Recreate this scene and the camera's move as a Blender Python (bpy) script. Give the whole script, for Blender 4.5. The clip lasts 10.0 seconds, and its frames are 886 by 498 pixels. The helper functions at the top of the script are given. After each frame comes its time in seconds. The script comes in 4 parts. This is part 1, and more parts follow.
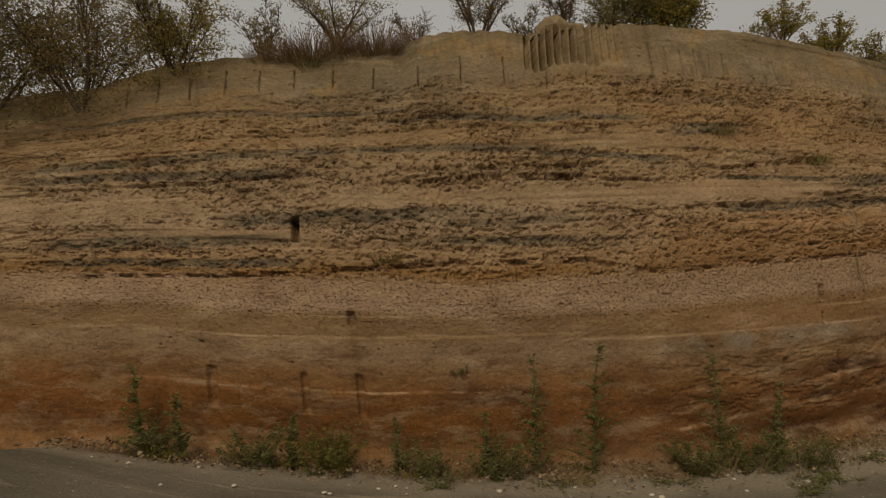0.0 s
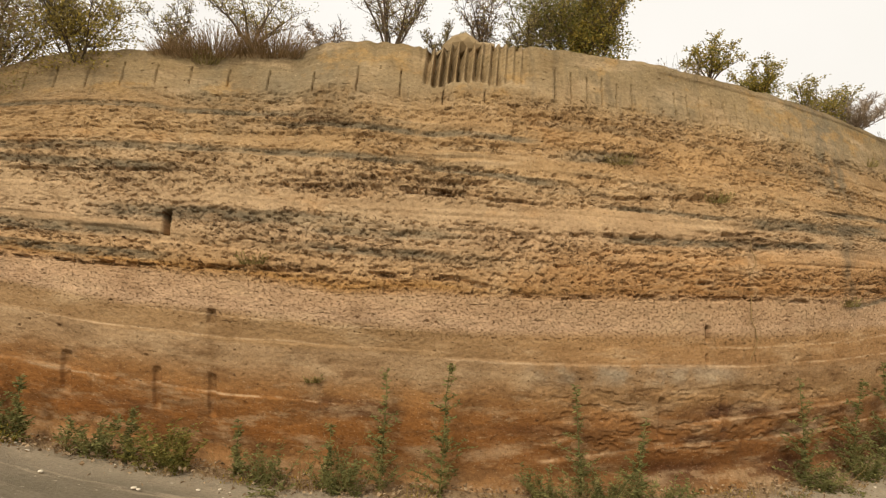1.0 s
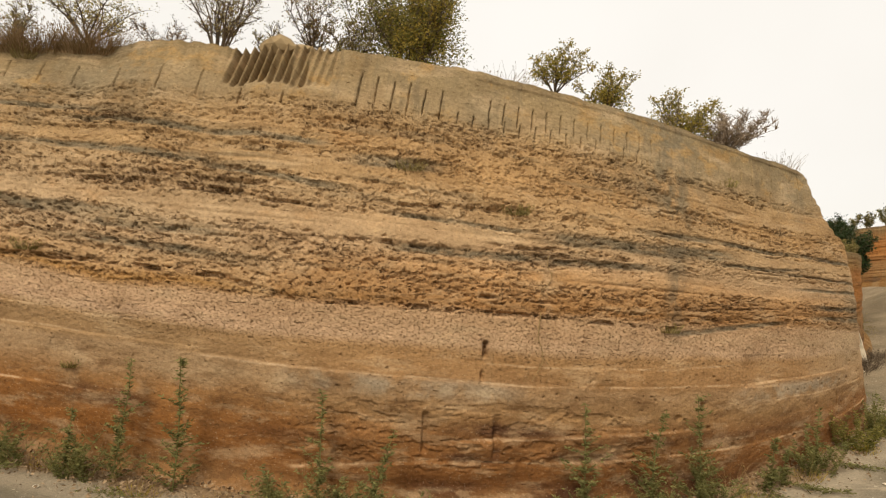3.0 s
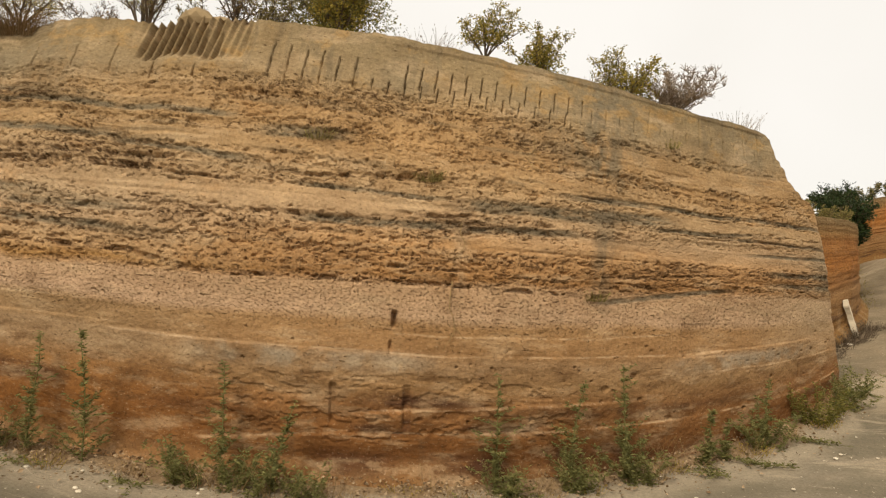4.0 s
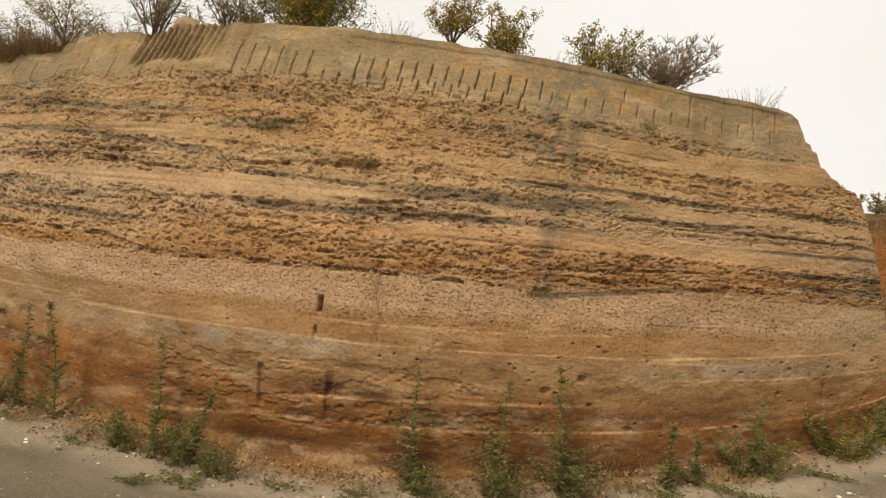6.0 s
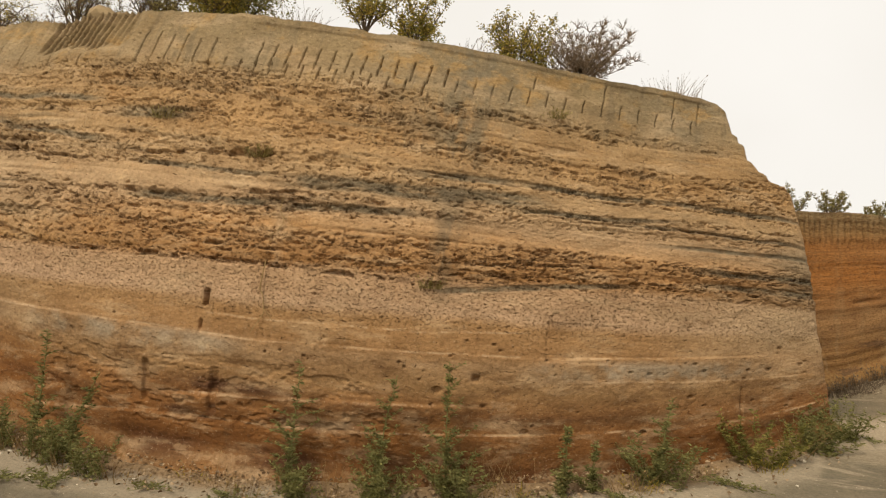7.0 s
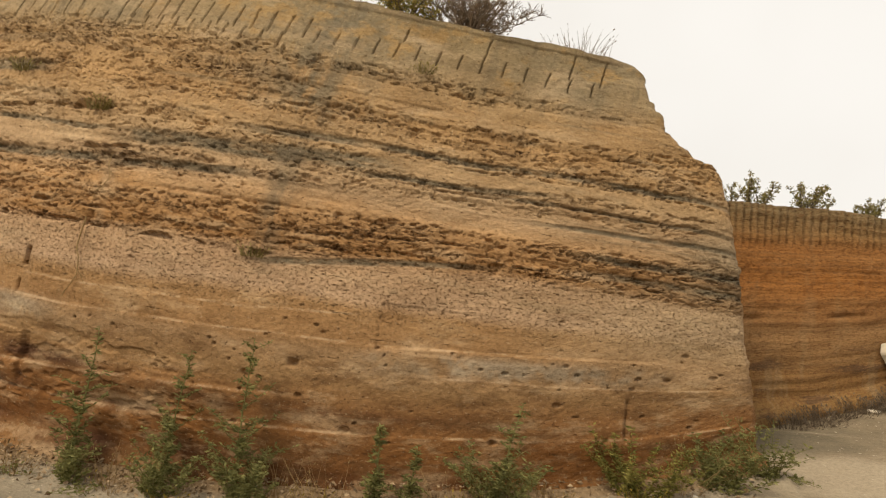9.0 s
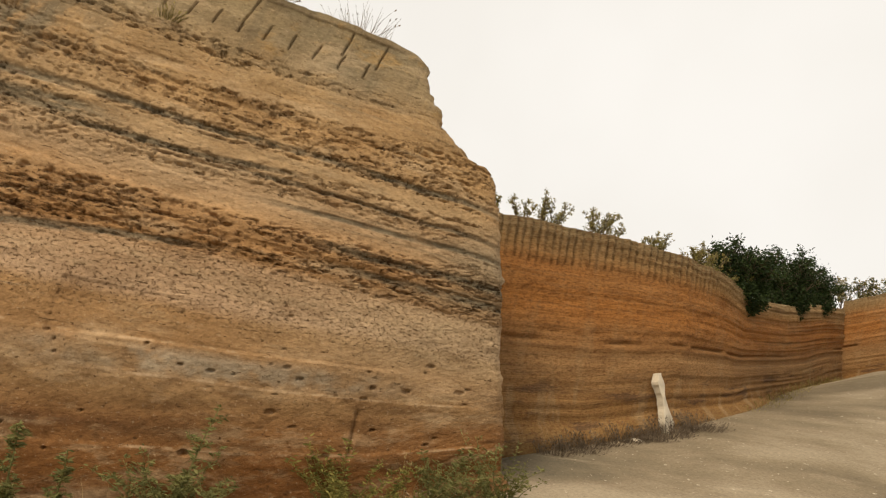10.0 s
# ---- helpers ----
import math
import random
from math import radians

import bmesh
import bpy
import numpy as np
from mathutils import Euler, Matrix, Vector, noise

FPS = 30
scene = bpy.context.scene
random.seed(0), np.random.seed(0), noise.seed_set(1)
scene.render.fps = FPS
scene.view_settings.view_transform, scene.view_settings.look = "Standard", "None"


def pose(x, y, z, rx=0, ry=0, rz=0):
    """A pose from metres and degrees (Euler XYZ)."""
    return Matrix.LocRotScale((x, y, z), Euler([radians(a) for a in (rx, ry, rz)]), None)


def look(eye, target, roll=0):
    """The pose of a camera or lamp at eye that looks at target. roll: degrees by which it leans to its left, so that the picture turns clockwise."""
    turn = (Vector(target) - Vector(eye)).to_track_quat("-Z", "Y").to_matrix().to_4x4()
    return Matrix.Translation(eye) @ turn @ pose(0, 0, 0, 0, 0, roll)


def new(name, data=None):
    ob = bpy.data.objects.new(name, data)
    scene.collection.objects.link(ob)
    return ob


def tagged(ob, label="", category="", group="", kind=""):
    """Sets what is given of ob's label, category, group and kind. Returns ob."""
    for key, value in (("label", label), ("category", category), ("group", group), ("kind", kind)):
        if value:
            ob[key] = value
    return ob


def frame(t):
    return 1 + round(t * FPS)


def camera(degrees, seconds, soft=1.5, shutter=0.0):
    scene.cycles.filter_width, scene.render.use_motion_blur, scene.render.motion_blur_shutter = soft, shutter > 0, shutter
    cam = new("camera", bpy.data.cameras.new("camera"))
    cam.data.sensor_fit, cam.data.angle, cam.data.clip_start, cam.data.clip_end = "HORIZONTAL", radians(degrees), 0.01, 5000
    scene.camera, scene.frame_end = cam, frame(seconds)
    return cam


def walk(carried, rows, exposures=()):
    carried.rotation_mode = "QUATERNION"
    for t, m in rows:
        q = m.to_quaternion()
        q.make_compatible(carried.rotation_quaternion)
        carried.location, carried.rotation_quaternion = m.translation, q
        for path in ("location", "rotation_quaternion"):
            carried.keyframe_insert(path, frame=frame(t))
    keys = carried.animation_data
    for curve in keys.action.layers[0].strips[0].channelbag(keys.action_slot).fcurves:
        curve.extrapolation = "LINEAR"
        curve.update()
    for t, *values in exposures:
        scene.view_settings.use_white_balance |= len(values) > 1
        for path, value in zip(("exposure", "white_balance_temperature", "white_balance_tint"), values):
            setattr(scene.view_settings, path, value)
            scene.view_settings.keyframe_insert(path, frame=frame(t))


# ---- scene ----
cam = camera(74.02, 10.0, 1.2)
ROWS = [
    (0.0, 0.003, 0.000, -0.000, 91.02, 5.28, -1.14),
    (0.5, 0.647, 0.017, -0.067, 91.82, -0.14, -0.30),
    (1.0, 1.324, 0.054, -0.122, 92.86, 0.24, 0.35),
    (1.5, 1.983, 0.117, -0.147, 93.82, -2.55, 2.85),
    (2.0, 2.590, 0.144, -0.133, 94.00, -2.59, 5.00),
    (2.5, 3.267, 0.144, -0.113, 94.97, 1.03, 6.31),
    (3.0, 3.967, 0.254, -0.125, 93.81, -3.29, 5.57),
    (3.2, 4.231, 0.306, -0.135, 93.19, -1.58, 5.26),
    (4.3, 5.467, 0.642, -0.252, 92.05, -3.02, 11.52),
    (4.5, 5.658, 0.703, -0.271, 92.28, -3.07, 13.30),
    (5.0, 6.095, 0.846, -0.320, 93.14, -2.67, 18.84),
    (5.2, 6.273, 0.917, -0.336, 93.18, -3.28, 20.17),
    (6.3, 7.285, 1.429, -0.401, 93.33, -3.80, 23.49),
    (6.5, 7.463, 1.560, -0.412, 93.78, -4.14, 23.30),
    (7.0, 7.892, 1.917, -0.445, 93.90, -4.32, 24.31),
    (7.5, 8.281, 2.247, -0.483, 94.53, -3.37, 26.12),
    (8.0, 8.589, 2.595, -0.525, 94.89, -7.53, 27.86),
    (8.5, 8.897, 2.999, -0.559, 94.04, -4.14, 29.23),
    (9.0, 9.255, 3.444, -0.576, 94.90, -7.66, 30.91),
    (9.5, 9.628, 3.962, -0.592, 97.16, -11.58, 24.25),
    (10.0, 10.024, 4.420, -0.630, 99.71, -11.80, 19.49),
]
FADE = [(0.0, -1.2), (0.1, -0.85), (0.2, -0.3), (0.3, 0.08), (0.4, 0.24), (3.0, 0.22), (6.0, 0.17), (10.0, 0.17)]
walk(cam, [(t, pose(x, y, z, rx, ry, rz)) for t, x, y, z, rx, ry, rz in ROWS], FADE)

# ---- world and light: bright hazy overcast ----
world = bpy.data.worlds.new("overcast_sky")
scene.world = world
world.use_nodes = True
wn, wl = world.node_tree.nodes, world.node_tree.links
sky = wn.new("ShaderNodeTexSky")
sky.sky_type, sky.sun_disc = "NISHITA", False
sky.sun_elevation, sky.sun_rotation = radians(48), radians(200)
cloud_co = wn.new("ShaderNodeTexCoord")
cloud_no = wn.new("ShaderNodeTexNoise")
cloud_no.inputs["Scale"].default_value, cloud_no.inputs["Detail"].default_value = 1.6, 4
cloud_ramp = wn.new("ShaderNodeValToRGB")
cloud_ramp.color_ramp.elements[0].position, cloud_ramp.color_ramp.elements[0].color = 0.3, (8.2, 7.7, 6.9, 1)
cloud_ramp.color_ramp.elements[1].position, cloud_ramp.color_ramp.elements[1].color = 0.7, (9.2, 8.75, 8.05, 1)
cloud_mix = wn.new("ShaderNodeMix")
cloud_mix.data_type = "RGBA"
cloud_mix.inputs["Factor"].default_value = 0.93
wl.new(cloud_co.outputs["Generated"], cloud_no.inputs["Vector"])
wl.new(cloud_no.outputs["Fac"], cloud_ramp.inputs["Fac"])
wl.new(sky.outputs["Color"], cloud_mix.inputs["A"])
wl.new(cloud_ramp.outputs["Color"], cloud_mix.inputs["B"])
wl.new(cloud_mix.outputs["Result"], wn["Background"].inputs["Color"])
wn["Background"].inputs["Strength"].default_value = 0.1
sun_data = bpy.data.lights.new("sun", "SUN")
sun_data.energy, sun_data.angle, sun_data.color = 2.6, radians(18), (1.0, 0.86, 0.66)
sun = new("sun", sun_data)
sun.matrix_world = look((4 - 3, 6 - 9, 11), (4, 6, 0))


# ---- beds of the near face: along the wall and height in the beds at each end, half thickness ----
GREY_WEST = [(-3.6, 3.47, -1.3, 3.37, .029), (-1.3, 3.37, .1, 3.34, .029), (-.3, 3.20, 2.2, 3.18, .026), (-3.6, 2.72, -.7, 2.84, .041), (-.7, 2.84, 1.1, 2.90, .036), (1.1, 2.84, 2.4, 2.78, .026),
             (-3.6, 2.62, -1.2, 2.62, .03), (-1.8, 2.23, .45, 2.32, .041), (.1, 2.23, 1.3, 2.26, .026), (-3.4, 2.03, -1.4, 2.08, .036), (.05, 2.10, 1.3, 2.10, .024), (-3.4, 1.86, -1.2, 1.90, .03)]
GREY_EAST = [(2.9, 2.59, 4.2, 2.61, .017), (2.9, 2.30, 4.4, 2.36, .03), (4.4, 2.56, 5.8, 2.61, .052), (4.4, 2.32, 5.5, 2.40, .028), (5.4, 2.79, 6.3, 2.85, .028), (6.3, 2.85, 8.7, 2.88, .022), (5.4, 2.60, 6.5, 2.70, .055),
             (6.3, 2.56, 7.5, 2.66, .02), (7.2, 2.58, 8.7, 2.58, .017), (7.5, 2.37, 8.8, 2.42, .02), (5.7, 1.69, 7.2, 1.87, .022), (7.8, 2.12, 9.1, 2.14, .03), (7.9, 1.96, 9.1, 1.96, .03), (2.5, 3.05, 3.3, 3.10, .05)]
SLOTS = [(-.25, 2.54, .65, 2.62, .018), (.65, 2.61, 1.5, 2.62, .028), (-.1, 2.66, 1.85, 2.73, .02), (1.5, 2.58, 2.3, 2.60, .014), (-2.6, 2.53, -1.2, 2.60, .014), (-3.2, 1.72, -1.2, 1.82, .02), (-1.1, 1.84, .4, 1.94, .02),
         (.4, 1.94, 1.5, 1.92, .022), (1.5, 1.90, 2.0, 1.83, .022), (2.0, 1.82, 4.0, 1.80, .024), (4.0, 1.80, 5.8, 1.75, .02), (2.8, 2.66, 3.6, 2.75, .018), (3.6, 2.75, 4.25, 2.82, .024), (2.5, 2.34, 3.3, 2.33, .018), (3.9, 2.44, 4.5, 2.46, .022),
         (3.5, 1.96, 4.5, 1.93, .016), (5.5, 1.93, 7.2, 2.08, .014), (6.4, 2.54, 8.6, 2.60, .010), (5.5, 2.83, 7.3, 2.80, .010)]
CALM = [(.6, 2.45, 4.5, 2.49, .075), (-1.0, 2.42, .9, 2.44, .06), (-2.8, 2.14, -1.0, 2.15, .045), (5.5, 2.30, 8.4, 2.32, .10), (6.2, 2.72, 8.6, 2.75, .045), (-3, 2.95, .4, 3.02, .05), (4.2, 2.15, 5.4, 2.20, .07), (1.0, 2.98, 2.6, 2.95, .05), (5.6, 3.35, 8.2, 3.3, .1)]
LIPS = [(3.6, .62, 5.0, .69, .05), (5.0, .69, 6.2, .75, .03), (2.2, .30, 3.4, .43, .03), (3.4, .43, 5.0, .45, .05), (5.0, .45, 6.5, .53, .022), (6.5, .53, 9.0, .52, .014), (6.9, .97, 8.8, .94, .010), (5.6, 1.32, 6.56, 1.38, .012),
        (-2.6, .70, .4, .70, .02), (-3.4, 1.15, -.6, 1.19, .014), (-.6, 1.19, 1.3, 1.22, .014), (1.3, 1.15, 4.3, 1.13, .016), (4.3, 1.13, 6.6, 1.17, .014), (6.6, 1.17, 8.4, 1.19, .022), (-1.3, 1.39, 1.3, 1.43, .010), (3.8, 1.31, 5.6, 1.33, .009)]


# ---- node helpers ----
class Mat:
    def __init__(self, name, rough=0.9):
        self.m = bpy.data.materials.new(name)
        self.m.use_nodes = True
        self.n, self.l = self.m.node_tree.nodes, self.m.node_tree.links
        self.b = self.n["Principled BSDF"]
        self.b.inputs["Roughness"].default_value = rough
        self.b.inputs["Specular IOR Level"].default_value = 0.15

    def put(self, socket, v):
        if isinstance(v, bpy.types.NodeSocket):
            self.l.new(v, socket)
        elif isinstance(v, (tuple, list)) and len(v) == 3 and socket.type == "RGBA":
            socket.default_value = (*v, 1)
        else:
            socket.default_value = v

    def math(self, op, a, b=0.0, clamp=False):
        n = self.n.new("ShaderNodeMath")
        n.operation, n.use_clamp = op, clamp
        self.put(n.inputs[0], a)
        self.put(n.inputs[1], b)
        return n.outputs[0]

    def rng(self, v, a, b, c=0.0, d=1.0):
        n = self.n.new("ShaderNodeMapRange")
        n.interpolation_type = "SMOOTHSTEP"
        self.put(n.inputs["Value"], v)
        for k, w in zip(("From Min", "From Max", "To Min", "To Max"), (a, b, c, d)):
            n.inputs[k].default_value = w
        return n.outputs[0]

    def bump_zone(self, v, a, b, soft):
        return self.math("MULTIPLY", self.rng(v, a - soft, a + soft), self.rng(v, b - soft, b + soft, 1.0, 0.0))

    def attribute(self, name):
        n = self.n.new("ShaderNodeAttribute")
        n.attribute_name = name
        return n.outputs["Fac"]

    def noise(self, vec, scale, detail=4, rough=0.55, warp=0.0):
        n = self.n.new("ShaderNodeTexNoise")
        self.put(n.inputs["Vector"], vec)
        for k, w in zip(("Scale", "Detail", "Roughness", "Distortion"), (scale, detail, rough, warp)):
            n.inputs[k].default_value = w
        return n.outputs["Fac"]

    def scaled(self, vec, sx, sy, sz=1.0, off=(0, 0, 0)):
        n = self.n.new("ShaderNodeMapping")
        self.put(n.inputs["Vector"], vec)
        n.inputs["Scale"].default_value, n.inputs["Location"].default_value = (sx, sy, sz), off
        return n.outputs[0]

    def ramp(self, fac, stops):
        n = self.n.new("ShaderNodeValToRGB")
        e = n.color_ramp.elements
        e[0].position, e[0].color = stops[0][0], (*stops[0][1], 1)
        e[1].position, e[1].color = stops[-1][0], (*stops[-1][1], 1)
        for p, c in stops[1:-1]:
            e.new(p).color = (*c, 1)
        self.put(n.inputs["Fac"], fac)
        return n.outputs["Color"]

    def mix(self, fac, a, b, kind="MIX"):
        n = self.n.new("ShaderNodeMix")
        n.data_type, n.blend_type = "RGBA", kind
        self.put(n.inputs["Factor"], fac)
        self.put(n.inputs["A"], a)
        self.put(n.inputs["B"], b)
        return n.outputs["Result"]

    def relief(self, height, strength, distance):
        n = self.n.new("ShaderNodeBump")
        n.inputs["Strength"].default_value, n.inputs["Distance"].default_value = strength, distance
        self.put(n.inputs["Height"], height)
        self.l.new(n.outputs[0], self.b.inputs["Normal"])

    def coords(self, kind="Object"):
        return self.n.new("ShaderNodeTexCoord").outputs[kind]

    def colour(self, c):
        self.put(self.b.inputs["Base Color"], c)


# ---- materials ----
def make_rock(name, tint_far=False):
    k = Mat(name, 0.95)
    uv = k.coords("UV")
    sep = k.n.new("ShaderNodeSeparateXYZ")
    k.l.new(uv, sep.inputs[0])
    x, v = sep.outputs[0], sep.outputs[1]
    if not tint_far:
        true = k.n.new("ShaderNodeCombineXYZ")
        k.l.new(k.attribute("run"), true.inputs[0])
        k.l.new(v, true.inputs[1])
        uv = true.outputs[0]
    sway = k.math("MULTIPLY", k.math("SUBTRACT", k.noise(k.scaled(uv, 0.7, 1.6), 1.0, 4), 0.5), 0.16)
    vw = k.math("ADD", v, sway)
    fac = k.math("DIVIDE", vw, 4.3)
    if tint_far:
        stops = [(0.0, (.27, .16, .06)), (.10, (.32, .165, .055)), (.24, (.38, .21, .085)), (.38, (.42, .235, .10)), (.44, (.32, .155, .055)),
                 (.48, (.42, .20, .07)), (.62, (.46, .19, .05)), (.80, (.43, .19, .058)), (.88, (.36, .21, .085)), (1.0, (.29, .21, .11))]
        base = k.ramp(fac, stops)
        pale = k.rng(k.noise(k.scaled(uv, 0.5, 1.2), 1.0, 4), 0.45, 0.75)
        base = k.mix(k.math("MULTIPLY", pale, k.rng(x, 2.0, 4.5, 0.25, 0.95)), base, (.42, .27, .125))
    else:
        left = [(0.0, (.38, .225, .105)), (.055, (.32, .16, .06)), (.085, (.26, .108, .03)), (.15, (.30, .135, .042)), (.19, (.34, .18, .072)),
                (.225, (.37, .24, .13)), (.262, (.41, .28, .16)), (.272, (.35, .225, .115)), (.325, (.36, .23, .115)), (.345, (.57, .39, .25)), (.41, (.56, .375, .225)),
                (.43, (.43, .24, .085)), (.45, (.50, .325, .17)), (.52, (.52, .37, .225)), (.60, (.49, .345, .20)), (.70, (.46, .305, .155)), (.80, (.40, .265, .135)),
                (.86, (.33, .245, .14)), (.93, (.32, .235, .125)), (1.0, (.29, .22, .125))]
        right = [(0.0, (.28, .15, .06)), (.05, (.215, .095, .031)), (.10, (.255, .115, .038)), (.155, (.28, .14, .055)), (.20, (.34, .205, .095)),
                 (.25, (.38, .24, .125)), (.272, (.38, .22, .10)), (.325, (.42, .25, .115)), (.345, (.56, .38, .235)), (.41, (.54, .355, .205)),
                 (.43, (.40, .215, .085)), (.50, (.49, .295, .14)), (.55, (.52, .355, .205)), (.64, (.49, .33, .175)), (.72, (.45, .28, .13)), (.80, (.44, .285, .14)),
                 (.86, (.36, .265, .15)), (.93, (.31, .23, .125)), (1.0, (.28, .21, .12))]
        base = k.mix(k.rng(k.math("ADD", x, k.math("MULTIPLY", sway, 8.0)), 0.8, 3.6), k.ramp(fac, left), k.ramp(fac, right))
        # grey weathered beds
        broken = k.rng(k.noise(k.scaled(uv, 3.4, 11, 1, (5, 1, 0)), 1.0, 6, 0.7), 0.36, 0.52, 0.4, 1.0)
        base = k.mix(k.math("MULTIPLY", k.math("MULTIPLY", k.attribute("grey_bed"), broken), 0.88), base, (.165, .14, .095))
        faint = k.rng(k.noise(k.scaled(uv, 0.25, 7.5), 1.0, 6, 0.62, 0.2), 0.53, 0.60)
        patchy = k.rng(k.noise(k.scaled(uv, 1.1, 2.0, 1, (4, 1, 0)), 1.0, 4), 0.40, 0.62)
        faint = k.math("MULTIPLY", k.math("MULTIPLY", faint, patchy), k.bump_zone(v, 1.85, 3.9, 0.12))
        base = k.mix(k.math("MULTIPLY", faint, 0.45), base, (.23, .178, .11))
        orange = k.rng(k.noise(k.scaled(uv, 1.0, 2.6, 1, (9, 5, 0)), 1.0, 5, 0.65), 0.55, 0.72)
        base = k.mix(k.math("MULTIPLY", k.math("MULTIPLY", orange, k.bump_zone(v, 1.7, 3.7, 0.2)), 0.42), base, (.43, .225, .08))
        wash = k.rng(k.noise(k.scaled(uv, 0.9, 0.45, 1, (2, 7, 0)), 1.0, 4), 0.48, 0.66)
        base = k.mix(k.math("MULTIPLY", k.math("MULTIPLY", wash, k.rng(v, 3.0, 3.9)), 0.62), base, (.22, .185, .125))
        # rain streaks down the face
        for cx, half, lo, hi, amount, col in ((5.78, .12, 1.75, 4.4, .75, (.17, .135, .09)), (5.75, .5, 3.0, 4.4, .75, (.2, .17, .115)), (4.4, .05, 1.5, 2.6, .6, (.47, .33, .2)),
                                              (7.0, .5, 3.3, 4.4, .35, (.24, .19, .11)), (-0.8, .3, 2.9, 3.9, .4, (.24, .20, .13)), (.3, .45, 3.3, 3.9, .5, (.25, .21, .14)),
                                              (-.75, .05, .6, 1.4, .6, (.22, .13, .06)), (3.15, .06, .5, 1.0, .5, (.2, .11, .05))):
            m = k.math("MULTIPLY", k.bump_zone(k.math("ADD", x, k.math("MULTIPLY", sway, 0.8)), cx - half, cx + half, half * 1.1), k.bump_zone(v, lo, hi, 0.3))
            m = k.math("MULTIPLY", m, k.rng(k.noise(k.scaled(uv, 5, 2.6, 1, (cx, 0, 0)), 1.0, 6, 0.65), 0.36, 0.6, 0.0, 1.0))
            base = k.mix(k.math("MULTIPLY", m, amount), base, col)
        # purple-brown damp beds low on the face
        for cx, half, cv, hv, amount in ((.5, .38, .68, .07, .75), (4.15, .45, .72, .05, .8), (3.77, .25, .47, .045, .8), (4.86, .35, .50, .045, .85), (4.58, .33, .16, .10, .85), (3.55, .35, .16, .09, .65), (-1.45, .2, .5, .05, .5), (4.0, .035, .52, .05, .8),
                                         (6.2, .9, .64, .04, .5), (5.7, .5, .2, .12, .6), (6.7, .7, .16, .10, .5), (2.1, .5, .55, .05, .4)):
            m = k.math("MULTIPLY", k.bump_zone(x, cx - half, cx + half, half * 0.5), k.bump_zone(vw, cv - hv, cv + hv, hv * 0.7))
            m = k.math("MULTIPLY", m, k.rng(k.noise(k.scaled(uv, 2.5, 6, 1, (cx, cv, 0)), 1.0, 6, 0.7), 0.33, 0.52))
            base = k.mix(k.math("MULTIPLY", m, amount), base, (.065, .028, .018))
        # pale blue-grey lime under the seam
        m = k.math("MULTIPLY", k.bump_zone(v, 0.98, 1.13, 0.05), k.math("ADD", k.bump_zone(x, 2.1, 4.1, 0.3), k.bump_zone(x, 6.6, 8.3, 0.3)))
        m = k.math("MULTIPLY", m, k.rng(k.noise(k.scaled(uv, 4, 4), 1.0, 4), 0.38, 0.58))
        base = k.mix(k.math("MULTIPLY", m, 0.7), base, (.40, .345, .26))
        m = k.math("MULTIPLY", k.bump_zone(v, 1.15, 1.85, 0.2), k.rng(x, 7.2, 8.6))
        base = k.mix(k.math("MULTIPLY", m, 0.6), base, (.52, .39, .24))
        m = k.math("MULTIPLY", k.bump_zone(v, 1.95, 2.6, 0.25), k.rng(x, 8.2, 8.8))
        base = k.mix(k.math("MULTIPLY", m, 0.6), base, (.22, .19, .13))
        # pale seam and saw lines
        chalk = k.rng(k.noise(k.scaled(uv, 3, 3, 1, (9, 4, 0)), 1.0, 6, 0.72), 0.45, 0.54)
        base = k.mix(k.math("MULTIPLY", k.math("MULTIPLY", k.attribute("lip_line"), chalk), 0.55), base, (.60, .44, .28))
        # shade of the overhung slots, painted in as broken dark brown
        shade_break = k.rng(k.noise(k.scaled(uv, 7, 18, 1, (4, 2, 0)), 1.0, 6, 0.72), 0.49, 0.54)
        base = k.mix(k.math("MULTIPLY", k.math("MULTIPLY", k.attribute("slot_shade"), shade_break), 0.6), base, (.12, .062, .03))
    if tint_far:
        pock = k.rng(k.noise(k.scaled(uv, 24, 17, 1, (4, 9, 0)), 1.0, 5, 0.72), 0.50, 0.58)
        base = k.mix(k.math("MULTIPLY", pock, 0.5), base, (.20, .085, .028))
        drag = k.rng(k.noise(k.scaled(uv, 6, 0.7, 1, (2, 3, 0)), 1.0, 5, 0.65), 0.50, 0.64)
        base = k.mix(k.math("MULTIPLY", k.math("MULTIPLY", drag, k.rng(v, 0.4, 1.6, 1.0, 0.35)), 0.5), base, (.44, .30, .16))
        damp = k.rng(k.noise(k.scaled(uv, 1.1, 2.2, 1, (6, 1, 0)), 1.0, 6, 0.7), 0.53, 0.62)
        base = k.mix(k.math("MULTIPLY", k.math("MULTIPLY", damp, k.rng(v, 0.9, 1.6, 1.0, 0.0)), 0.75), base, (.11, .06, .035))
        thin = k.rng(k.noise(k.scaled(uv, 0.16, 9, 1, (1, 5, 0)), 1.0, 6, 0.66), 0.53, 0.58)
        base = k.mix(k.math("MULTIPLY", thin, k.rng(x, -0.5, 1.5, 0.2, 0.42)), base, (.20, .12, .06))
    # rows of small ragged pits drawn out along the beds
    spots = k.rng(k.noise(k.scaled(uv, 1.3, 2.6, 1, (11, 3, 0)), 1.0, 4, 0.6), 0.36, 0.6, 0.3, 1.0)
